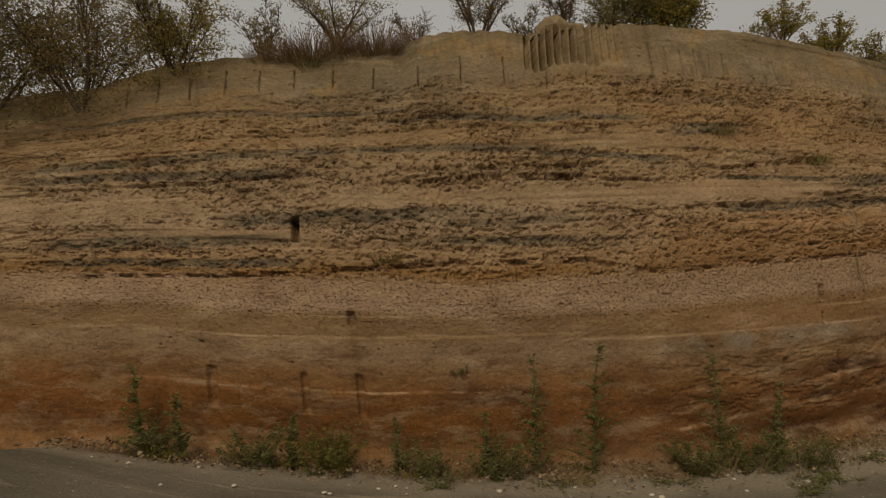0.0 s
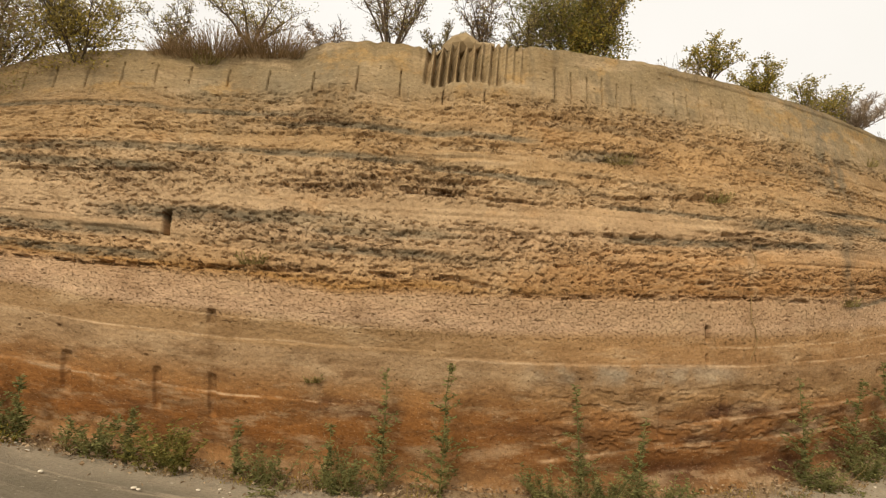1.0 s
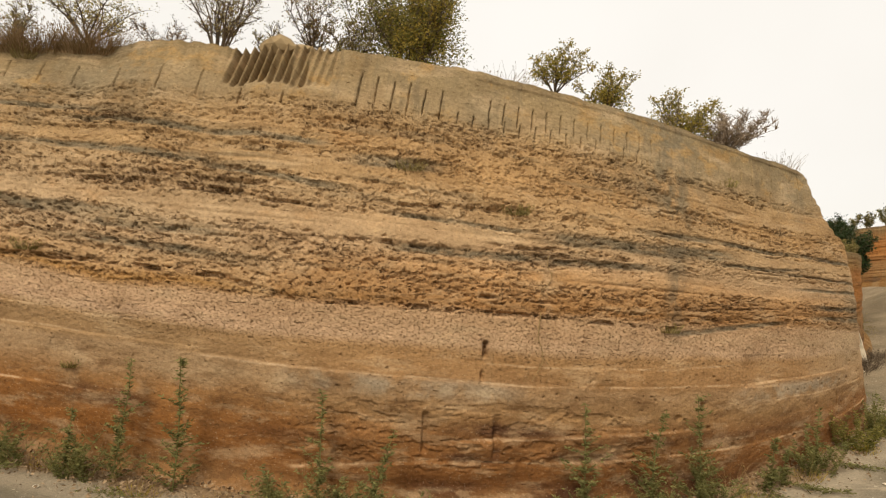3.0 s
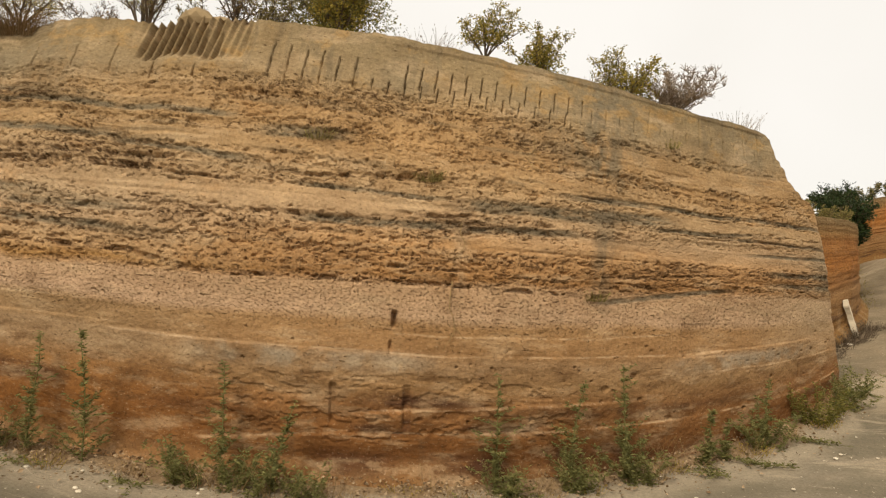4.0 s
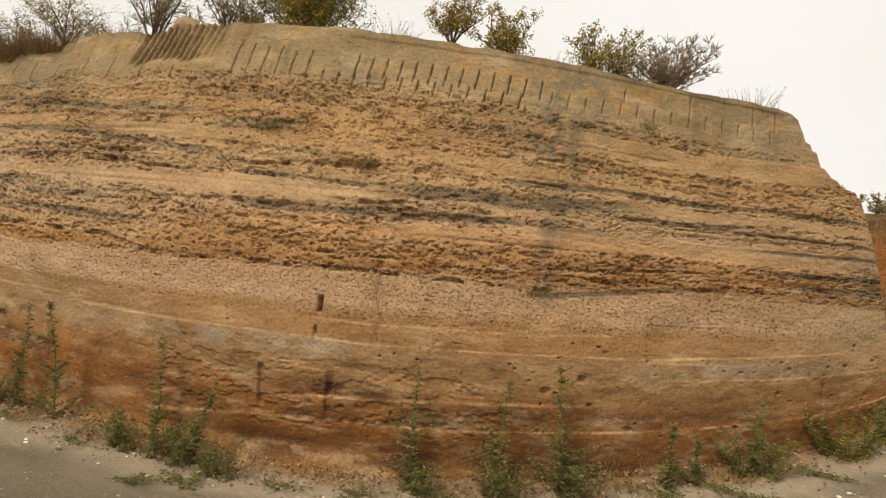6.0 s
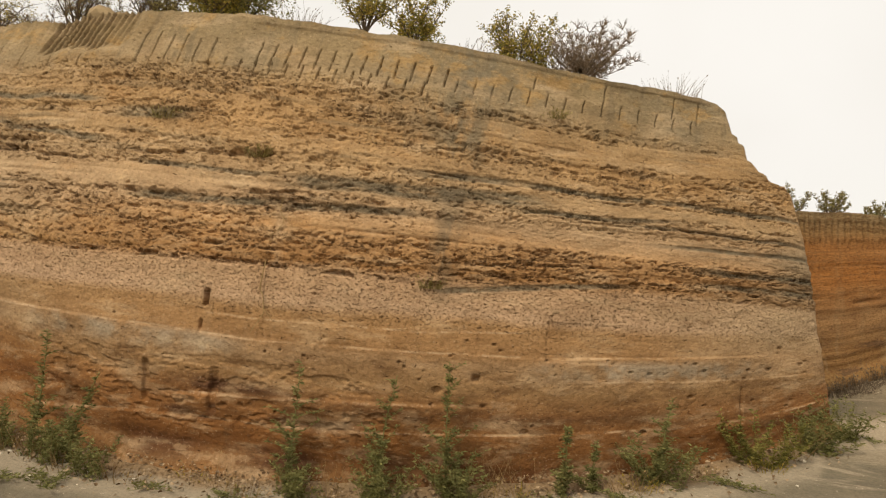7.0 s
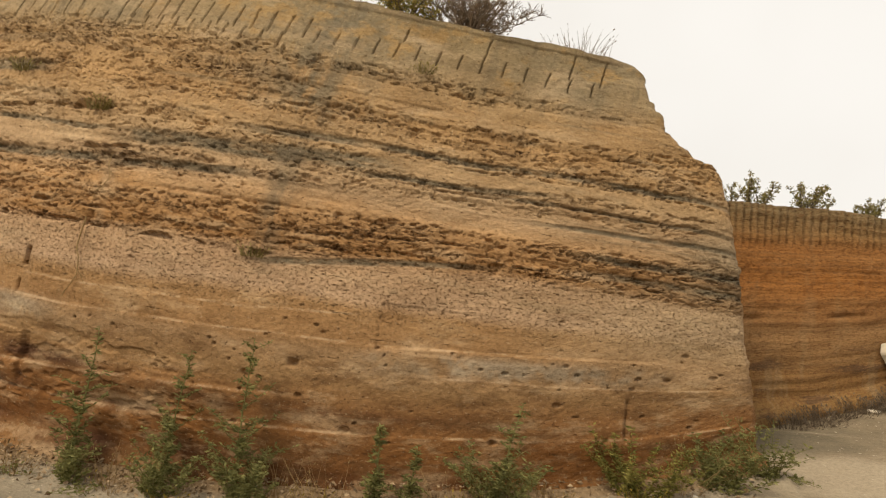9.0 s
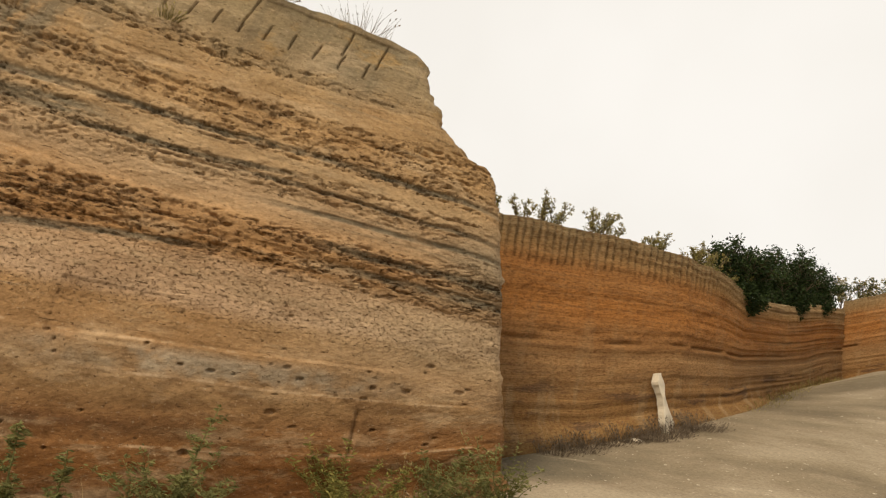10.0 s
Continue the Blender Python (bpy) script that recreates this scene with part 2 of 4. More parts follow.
    if tint_far:
        gritty = k.math("MULTIPLY", k.rng(k.noise(k.scaled(uv, 0.4, 9.5, 1, (1, 9, 0)), 1.0, 5, 0.62), 0.40, 0.56), 0.4)
    else:
        gritty = k.math("ADD", k.math("MULTIPLY", k.attribute("pitted"), spots), 0.04)
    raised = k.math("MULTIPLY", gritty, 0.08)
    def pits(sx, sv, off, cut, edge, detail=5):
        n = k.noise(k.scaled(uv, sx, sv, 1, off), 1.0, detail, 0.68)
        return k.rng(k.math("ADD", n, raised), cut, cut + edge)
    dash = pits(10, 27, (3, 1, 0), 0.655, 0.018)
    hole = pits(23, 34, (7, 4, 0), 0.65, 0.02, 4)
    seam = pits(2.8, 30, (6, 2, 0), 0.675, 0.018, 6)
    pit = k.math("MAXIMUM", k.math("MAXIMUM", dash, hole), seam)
    # dark brown painted into the pits for the shade inside them
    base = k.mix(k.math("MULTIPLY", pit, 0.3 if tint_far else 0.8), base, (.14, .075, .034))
    if not tint_far:
        # brown stains and worn beige patches low on the face
        low = k.rng(v, 1.0, 1.2, 1.0, 0.0)
        stain = k.rng(k.noise(k.scaled(uv, 1.6, 4.2, 1, (21, 3, 0)), 1.0, 6, 0.68), 0.50, 0.60)
        base = k.mix(k.math("MULTIPLY", k.math("MULTIPLY", stain, low), 0.55), base, (.17, .088, .037))
        worn = k.rng(k.noise(k.scaled(uv, 2.2, 5.5, 1, (3, 31, 0)), 1.0, 6, 0.7), 0.53, 0.62)
        base = k.mix(k.math("MULTIPLY", k.math("MULTIPLY", worn, low), 0.5), base, (.43, .29, .165))
        drip = k.rng(k.noise(k.scaled(uv, 7, 0.9, 1, (13, 5, 0)), 1.0, 5, 0.65), 0.54, 0.66)
        base = k.mix(k.math("MULTIPLY", k.math("MULTIPLY", drip, k.rng(v, 3.3, 3.8, 0.2, 1.0)), 0.55), base, (.20, .155, .095))
        ochre = k.rng(k.noise(k.scaled(uv, 1.8, 2.4, 1, (17, 2, 0)), 1.0, 6, 0.68), 0.53, 0.63)
        base = k.mix(k.math("MULTIPLY", k.math("MULTIPLY", ochre, k.rng(v, 3.4, 3.7)), 0.5), base, (.46, .28, .10))
        # pale lime, and pale scratches left by dead roots
        lime = k.rng(k.noise(k.scaled(uv, 1.3, 4.5, 1, (5, 8, 0)), 1.0, 6, 0.65), 0.50, 0.68)
        base = k.mix(k.math("MULTIPLY", k.math("MULTIPLY", lime, k.math("SUBTRACT", 1.0, pit)), 0.45), base, (.58, .43, .265))
        roots = k.rng(k.noise(k.scaled(uv, 46, 6.5, 1, (2, 6, 0)), 1.0, 3, 0.6, 1.2), 0.64, 0.68)
        roots = k.math("MULTIPLY", roots, k.math("MULTIPLY", k.bump_zone(v, 2.7, 3.75, 0.1), spots))
        base = k.mix(k.math("MULTIPLY", roots, 0.6), base, (.56, .43, .26))
        fleck = k.rng(k.noise(k.scaled(uv, 34, 42, 1, (7, 7, 0)), 1.0, 4, 0.7), 0.60, 0.66)
        base = k.mix(k.math("MULTIPLY", fleck, 0.4), base, (.62, .48, .32))
        dots = k.rng(k.noise(k.scaled(uv, 38, 52, 1, (1, 2, 0)), 1.0, 4, 0.66), 0.57, 0.61)
        dots = k.math("MULTIPLY", dots, k.bump_zone(v, 1.36, 1.85, 0.05))
        base = k.mix(k.math("MULTIPLY", dots, 0.6), base, (.24, .14, .07))
    grain = k.noise(k.scaled(uv, 26, 32), 1.0, 8, 0.74)
    base = k.mix(k.math("ADD", k.math("MULTIPLY", gritty, 0.4), 0.52), base, k.ramp(grain, [(0.32, (.42, .36, .30)), (.5, (1, 1, 1)), (.68, (1.4, 1.38, 1.34))]), "MULTIPLY")
    blot = k.noise(k.scaled(uv, 2.2, 3.4, 1, (3, 3, 0)), 1.0, 5, 0.6)
    base = k.mix(0.6, base, k.ramp(blot, [(0.3, (.68, .62, .55)), (.52, (1, 1, 1)), (.72, (1.22, 1.22, 1.2))]), "MULTIPLY")
    base = k.mix(1.0, base, (.76, .77, .77) if tint_far else (.86, .85, .825), "MULTIPLY")
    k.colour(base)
    fine = k.math("MULTIPLY", k.noise(k.scaled(uv, 34, 40), 1.0, 8, 0.72), k.math("ADD", k.math("MULTIPLY", gritty, 0.6), 0.5))
    fine = k.math("ADD", fine, k.math("MULTIPLY", k.noise(k.scaled(uv, 6, 11, 1, (2, 2, 0)), 1.0, 4, 0.6), 0.35))
    fine = k.math("SUBTRACT", fine, k.math("MULTIPLY", pit, 0.9))
    if not tint_far:
        fine = k.math("SUBTRACT", fine, k.math("MULTIPLY", dots, 0.45))
    k.relief(fine, 1.0, 0.022)
    return k.m


def make_ground():
    k = Mat("quarry_floor_dust", 0.95)
    co = k.coords("Object")
    big = k.noise(k.scaled(co, 0.35, 0.8), 1.0, 5, 0.6)
    base = k.ramp(big, [(0.34, (.13, .112, .078)), (.5, (.17, .145, .10)), (.68, (.25, .21, .15))])
    scrape = k.rng(k.noise(k.scaled(co, 0.5, 2.6, 1, (1, 4, 0)), 1.0, 6, 0.7, 0.8), 0.55, 0.68)
    base = k.mix(k.math("MULTIPLY", scrape, 0.7), base, (.42, .345, .245))
    uv = k.coords("UV")
    sep = k.n.new("ShaderNodeSeparateXYZ")
    k.l.new(uv, sep.inputs[0])
    edge = k.math("ADD", sep.outputs[0], k.math("MULTIPLY", k.math("SUBTRACT", k.noise(co, 1.3, 5), 0.5), 0.7))
    base = k.mix(k.math("MULTIPLY", k.rng(edge, 0.55, 0.95, 1.0, 0.0), 0.8), base, (.35, .29, .205))
    base = k.mix(k.math("MULTIPLY", k.rng(edge, 0.2, 0.4, 1.0, 0.0), 0.9), base, (.26, .175, .095))
    far = k.rng(k.math("ADD", sep.outputs[1], k.math("MULTIPLY", big, 4.0)), 10.3, 12.2)
    base = k.mix(k.math("MULTIPLY", far, 0.75), base, k.ramp(big, [(0.38, (.17, .13, .08)), (.5, (.27, .21, .135)), (.62, (.40, .325, .225))]))
    specks = k.rng(k.noise(co, 22, 3, 0.6), 0.66, 0.71)
    base = k.mix(k.math("MULTIPLY", specks, 0.8), base, (.52, .45, .34))
    fine = k.noise(co, 40, 6, 0.75)
    base = k.mix(0.7, base, k.ramp(fine, [(0.3, (.62, .6, .57)), (.5, (1, 1, 1)), (.7, (1.3, 1.3, 1.28))]), "MULTIPLY")
    k.colour(base)
    k.relief(k.math("ADD", fine, k.math("MULTIPLY", k.noise(co, 6, 4), 0.8)), 0.6, 0.03)
    return k.m


def make_plain(name, dark, light, scale=30, rough=0.8, through_light=0.0):
    k = Mat(name, rough)
    geo = k.n.new("ShaderNodeNewGeometry")
    c = k.ramp(geo.outputs["Random Per Island"], [(0.0, dark), (1.0, light)])
    g = k.noise(k.coords("Object"), scale, 4)
    c = k.mix(0.6, c, k.ramp(g, [(0.3, (.65, .65, .65)), (.7, (1.3, 1.3, 1.3))]), "MULTIPLY")
    k.colour(c)
    if through_light:
        k.b.inputs["Subsurface Weight"].default_value = 0.0
        thin = k.n.new("ShaderNodeBsdfTranslucent")
        k.put(thin.inputs["Color"], c)
        add = k.n.new("ShaderNodeMixShader")
        add.inputs[0].default_value = through_light
        k.l.new(k.b.outputs[0], add.inputs[1])
        k.l.new(thin.outputs[0], add.inputs[2])
        k.l.new(add.outputs[0], k.n["Material Output"].inputs["Surface"])
    else:
        k.relief(g, 0.5, 0.02)
    return k.m


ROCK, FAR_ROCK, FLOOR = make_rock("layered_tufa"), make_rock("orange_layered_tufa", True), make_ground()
SOIL = make_plain("dry_topsoil", (.22, .16, .09), (.3, .22, .12), 6)
BARK = make_plain("grey_bark", (.10, .075, .05), (.17, .13, .09), 40)
TWIG = make_plain("dry_twig", (.22, .17, .12), (.36, .28, .2), 40)
LEAF_GREEN = make_plain("fresh_leaf", (.11, .115, .03), (.33, .29, .08), 20, 0.6, 0.45)
LEAF_WEED = make_plain("weed_leaf", (.125, .13, .045), (.29, .275, .10), 20, 0.6, 0.4)
LEAF_OLIVE = make_plain("olive_leaf", (.18, .15, .05), (.42, .34, .13), 20, 0.6, 0.45)
LEAF_YELLOW = make_plain("yellowing_leaf", (.24, .185, .035), (.55, .42, .09), 20, 0.6, 0.5)
LEAF_BROWN = make_plain("withered_leaf", (.18, .115, .05), (.36, .24, .12), 20, 0.8, 0.2)
LEAF_DARK = make_plain("dark_evergreen_leaf", (.012, .024, .008), (.05, .075, .022), 20, 0.6, 0.15)
STRAW = make_plain("dry_straw", (.20, .13, .05), (.40, .28, .13), 20, 0.9, 0.2)
PALE_STONE = make_plain("pale_limestone", (.52, .45, .34), (.62, .55, .43), 9, 0.95)
LITTER = make_plain("leaf_litter", (.13, .08, .04), (.42, .31, .19), 30, 0.95)


# ---- shape of the place ----
def along(x, stops):
    return np.interp(x, [s[0] for s in stops], [s[1] for s in stops])


FOOT = [(-9, -.9), (-2.6, -1.45), (-1.6, -1.64), (-.6, -1.83), (.4, -1.96), (1.4, -2.06), (3.5, -2.17), (6.5, -2.19), (7.6, -2.04), (8.3, -1.87), (9, -1.55)]
SEAM = [(-9, .3), (-2.6, -.34), (-1.6, -.54), (-.6, -.67), (.4, -.76), (1.9, -.88), (3, -.94), (4.2, -.98), (5.6, -1.0), (6.6, -1.0), (7.4, -.95), (8.4, -.88), (9, -.84)]
PITS = [(-9, .7), (-2.6, .14), (-1.1, -.04), (.3, -.23), (1.9, -.29), (3.5, -.33), (6.5, -.35), (9, -.37)]
LEDGE = [(-9, 1.3), (-2.8, 1.14), (-1.76, 1.1), (-.2, .97), (1.2, .82), (2.5, .77), (4.1, .62), (5.4, .54), (7, .41), (9, .36)]
CREST = [(-9, 1.75), (-3, 1.95), (-2.2, 2.13), (-1.45, 2.15), (-1.2, 2.08), (-.12, 2.1), (.05, 2.21), (.52, 2.28), (1.1, 2.21), (1.53, 2.35), (2.1, 2.32), (2.35, 2.29), (3.2, 2.21),
         (3.55, 2.18), (4.57, 2.03), (5.4, 1.94), (5.9, 1.87), (6.6, 1.77), (7.25, 1.70), (9, 1.66)]
CORNER = [(-2.4, 9.195), (-1.26, 9.075), (-.91, 9.015), (-.47, 8.935), (-.12, 8.885), (.44, 8.750), (.75, 8.660), (.855, 8.600), (.875, 8.460), (.95, 8.410), (.97, 8.340), (1.06, 8.280), (1.08, 8.230), (1.24, 8.200), (1.26, 8.150), (1.33, 8.140), (1.35, 8.090), (1.5, 8.050), (1.6, 8.020), (1.66, 7.950), (2.4, 7.930)]


def face_y(x, z):
    u = x / 10
    return 5.2907 + 0.5437 * u + 1.7146 * u ** 2 + 1.3928 * u ** 3 + 1.2528 * u ** 4 + z * (0.1028 + 0.0497 * u) + 0.0594 * z * z


def bed_height(x, z):
    """Height in the layered rock: 0 at the foot, 1.15 at the pale seam, 1.8, 2.75 and 4.2 at the next marker beds and the crest."""
    lines = [along(x, FOOT), along(x, SEAM), along(x, PITS), along(x, LEDGE), along(x, CREST)]
    marks = [0.0, 1.15, 1.8, 2.75, 4.2]
    out = (z - lines[0]) * 1.15 / (lines[1] - lines[0])
    for i in range(1, 4):
        part_up = marks[i] + (z - lines[i]) * (marks[i + 1] - marks[i]) / (lines[i + 1] - lines[i])
        out = np.where(z > lines[i], part_up, out)
    return out


def lattice(ix, iy, seed):
    h = np.sin(ix * 127.1 + iy * 311.7 + seed * 74.7) * 43758.5453
    return h - np.floor(h)


def vnoise(x, y, seed=0):
    ix, iy = np.floor(x), np.floor(y)
    fx, fy = x - ix, y - iy
    fx, fy = fx * fx * (3 - 2 * fx), fy * fy * (3 - 2 * fy)
    a, b = lattice(ix, iy, seed), lattice(ix + 1, iy, seed)
    c, d = lattice(ix, iy + 1, seed), lattice(ix + 1, iy + 1, seed)
    return (a * (1 - fx) + b * fx) * (1 - fy) + (c * (1 - fx) + d * fx) * fy


def fbm(x, y, seed=0, octaves=4, gain=0.5):
    total, amp, norm = 0, 1.0, 0
    for i in range(octaves):
        total = total + amp * vnoise(x * 2 ** i, y * 2 ** i, seed + i)
        norm, amp = norm + amp, amp * gain
    return total / norm


def step(v, a, b):
    t = np.clip((v - a) / (b - a), 0, 1)
    return t * t * (3 - 2 * t)


def zone(v, a, b, soft):
    return step(v, a - soft, a + soft) * (1 - step(v, b - soft, b + soft))


def floor_z(x, y):
    rise = .11 * np.exp(-((np.asarray(x, float) - 10.4) ** 2 + (np.asarray(y, float) - 11.5) ** 2) / 2.2)
    x, y = np.clip(np.asarray(x, float), -3.2, 13.6) / 10, np.clip(np.asarray(y, float), 0.0, 18.4) / 10
    return rise - 1.619 - 2.479 * x - 0.809 * y + 3.441 * x * x - 1.596 * x * y + 2.479 * y * y - 0.034 * x ** 3 - 4.366 * x * x * y + 7.394 * x * y * y - 3.699 * y ** 3


def grid_mesh(name, P, material, uv=None, wrap=False):
    """A mesh from a rows x columns x 3 array of places."""
    r, c = P.shape[:2]
    i = np.arange(r * c).reshape(r, c)
    q = np.stack([i[:-1, :-1], i[:-1, 1:], i[1:, 1:], i[1:, :-1]], -1).reshape(-1, 4)
    me = bpy.data.meshes.new(name)
    me.vertices.add(r * c)
    me.vertices.foreach_set("co", P.reshape(-1).astype(np.float32))
    me.loops.add(q.size)
    me.loops.foreach_set("vertex_index", q.reshape(-1).astype(np.int32))
    me.polygons.add(len(q))
    me.polygons.foreach_set("loop_start", np.arange(0, q.size, 4, dtype=np.int32))
    me.polygons.foreach_set("use_smooth", np.ones(len(q), dtype=bool))
    me.update(calc_edges=True)
    if uv is not None:
        layer = me.uv_layers.new(name="beds")
        layer.data.foreach_set("uv", uv.reshape(-1, 2)[q.reshape(-1)].reshape(-1).astype(np.float32))
    me.materials.append(material)
    return me


# ---- quarry face ----
CUTS = [(-2.72, 1.82, .24), (-2.43, 1.83, .22), (-2.13, 1.82, .22), (-1.8, 1.87, .24), (-1.48, 1.87, .2), (-1.15, 1.86, .18), (-.78, 1.83, .18), (-.39, 1.79, .2), (.04, 1.79, .22), (.46, 1.83, .28), (.88, 1.79, .28),
        (1.3, 1.70, .26), (1.71, 1.67, .12), (2.44, 1.84, .38), (2.61, 1.81, .36), (2.78, 1.79, .32), (2.94, 1.78, .34), (3.1, 1.76, .26), (3.27, 1.74, .32)]
CUTS += [(3.77 + .148 * i, 1.73 - .015 * i, .25 - .005 * i) for i in range(13)] + [(3.45 + .16 * i, 1.62 - .018 * i, .13) for i in range(13)] + [(5.65 + .155 * i, 1.47 - .012 * i, .14) for i in range(14)]
CUTS += [(6.9, 1.54, .2), (7.5, 1.5, .22), (7.72, 1.48, .24), (6.3, 1.58, .12)]


def bed_mask(x, v, beds, soft, ends, half=None):
    """One where any bed of the table runs."""
    out = np.zeros_like(x)
    for x0, v0, x1, v1, h in beds:
        h = half or h
        off = np.abs(v - along(x, [(x0, v0), (x1, v1)]))
        out = np.maximum(out, zone(x, x0, x1, ends) * (1 - step(off, h * (1 - soft * .5), h * (1 + soft))))
    return out


def bed_wave(x, v):
    return .07 * (fbm(x * 1.3, v * .4, 23, 4) - .5)


def pitted(x, v):
    """One in the beds that weather into rows of pits, nought in the sound ones."""
    v = v + .12 * (fbm(x * 1.6, v * .5, 31, 4) - .5)
    sag = .25 * vnoise(x * .9, v * 1.5, 5)
    rows = .3 + .7 * step(fbm(x * .35 + sag, v * 8.5, 27, 4), .40, .58)
    patch = .4 + .6 * step(fbm(x * .9, v * 1.8, 29, 3), .36, .58)
    main = rows * patch * zone(v, 2.2, 3.64, .08) + (.35 + .65 * step(fbm(x * .4, v * 13, 51, 2), .42, .54)) * zone(v, 1.8, 2.2, .07) + .3 * zone(v, 1.3, 1.8, .07)
    return np.clip(main, 0, 1) * (1 - .85 * bed_mask(x, v + bed_wave(x, v), CALM, .6, .3))


def face_relief(x, z, v):
    """How far the rock stands proud of the face, in metres."""
    d = 0.08 * (fbm(x * .8, v * 1.1, 3) - .5) + 0.03 * (fbm(x * 3, v * 4, 7) - .5) + 0.012 * (fbm(x * 17, v * 19, 11, 3) - .5)
    calm = along(x, [(4.5, 1.0), (6.5, .7), (9, .5)])
    # beds standing out and weathering back
    sag = .25 * vnoise(x * .9, v * 1.5, 5)
    beds = fbm(x * .22 + sag, v * 6.5, 21, 3)
    d += (0.014 * step(beds, .44, .54) - .007) * zone(v, 1.85, 3.5, .2)
    wob = bed_wave(x, v)
    d -= .010 * bed_mask(x, v + wob, GREY_WEST + GREY_EAST, .4, .25)
    # rows of ragged pits drawn out along the weak beds
    weak = calm * pitted(x, v)
    p1 = fbm(x * 14, v * 36, 41, 4, .62)
    p2 = fbm(x * 30, v * 44, 47, 3, .6)
    here = step(weak, .02, .25) * step(v + wob, 1.72, 1.86)
    d -= .024 * here * step(p1 + .065 * weak, .648, .668) + .014 * here * step(p2 + .055 * weak, .645, .67)
    # bored round holes
    for cell, seed, amount, where in ((.11, 201, .10, zone(v, .45, 1.36, .05) * step(x, 4.6, 5.6)), (.07, 203, .025, zone(v, .9, 1.9, .1)), (.16, 205, .09, zone(v, .3, 1.2, .05) * (.0 + step(x, 3.6, 4.4))), (.09, 207, .25, zone(v, .95, 1.13, .02) * step(x, 6.4, 6.7))):
        ix, iv = np.floor(x / cell), np.floor(v / cell)
        ox, ov = .3 + .4 * lattice(ix, iv, seed), .3 + .4 * lattice(ix, iv, seed + 1)
        size = cell * (.07 + .16 * lattice(ix, iv, seed + 2) ** 2)
        far_off = np.hypot(x - (ix + ox) * cell, (v - (iv + ov) * cell) * 1.25)
        d -= .028 * (lattice(ix, iv, seed + 3) < amount) * (1 - step(far_off, size * .75, size * 1.25)) * where
    # overhung slots
    for x0, v0, x1, v1, half in SLOTS:
        gap = v + wob - along(x, [(x0, v0), (x1, v1)])
        ragged = .04 + .96 * step(fbm(x * 7, v * 12, 73 + int(v0 * 10), 4, .7), .49, .55)
        d -= 2.2 * half * zone(x, x0, x1, .2) * step(gap, -half * 1.6, -half * .6) * (1 - step(gap, half * .7, half * 1.1)) * ragged
    # slot hole cut into the rock
    d -= .16 * zone(x, -1.225, -1.165, .012) * zone(z, .29, .5, .02)
    d -= .09 * zone(x, 3.835, 3.875, .01) * zone(z, -.74, -.60, .02) + .04 * zone(x, 3.82, 3.845, .01) * zone(z, -.96, -.87, .02)
    d -= .05 * zone(x, 6.08, 6.14, .015) * zone(z, -1.21, -1.16, .02) + .012 * step(x, 6.615, 6.63) * zone(z, -1.0, -.66, .01) * (1 - step(x, 6.7, 7.6))
    d -= .05 * zone(x, -.78, -.72, .015) * zone(v, 1.3, 1.45, .02)
    # courses sawn low on the face
    for x0, v0, x1, v1, jut in LIPS:
        lip = v + .035 * (fbm(x * 1.7, x * 0 + v0 * 5, 81, 3) - .5) + .012 * (fbm(x * 14, v * 9, 85, 3) - .5) - along(x, [(x0, v0), (x1, v1)])
        jut = jut * np.clip(2.2 * fbm(x * 1.6, x * 0 + v0 * 3, 83, 4, .6) - .45, .05, 1)
        d += jut * zone(x, x0, x1, .1) * (1 - step(lip, -.012, .012)) * step(lip, -.22, -.03)
    rough_low = zone(x, 2.2, 5.6, .4) * zone(v, .35, .95, .08)
    d -= .014 * step(fbm(x * 5, v * 13, 91, 4, .6), .52, .6) * rough_low
    for cx, w in ((4.0, .035), (3.35, .03), (8.2, .006), (-.72, .03), (-1.2, .03), (-2.0, .04)):
        d -= .035 * zone(x, cx - w, cx + w, .012) * zone(v, .5, .85, .03)
    # plough of the foot: loose spoil
    d += .16 * (1 - step(v, -.05, .22)) * (.5 + fbm(x * 2, v * 3, 95, 3))
    # saw cuts, and the fluted hollow with its teeth
    for cx, cz, hh in CUTS:
        slant = .06 * (z - cz) + .008 * (vnoise(z * 20, z * 0 + cx * 9, 97) - .5)
        d -= (.06 if cx < 5.6 else .03) * zone(x - slant, cx - .005, cx + .005, .005) * zone(z, cz - hh / 2, cz + hh / 2, .02)
    flute = zone(x, 1.14, 2.2, .1) * zone(v + .12 * (fbm(x * 9, x * 0, 99, 2) - .5), 3.74, 4.3, .05)
    tooth = (.5 + .5 * np.cos((x - .12 * (z - 2.0)) * 2 * math.pi / .082)) ** .7
    deep = along(x, [(1.0, .03), (1.12, .12), (1.6, .11), (1.72, .07), (1.95, .055), (2.2, .03)])
    d -= flute * (deep * tooth * (.55 + .9 * vnoise(np.floor(x / .082), z * 3, 98)) + .03)
    d -= .02 * zone(x, -.1, 1.05, .1) * zone(v, 3.85, 4.3, .05) * (.5 + .5 * np.cos(x * 2 * math.pi / .19 + z * 2)) ** 2
    # crest: smooth sawn band, thin lip
    d += .014 * zone(x, 3.6, 7.8, .1) * zone(v, 4.12, 4.3, .012)
    return d


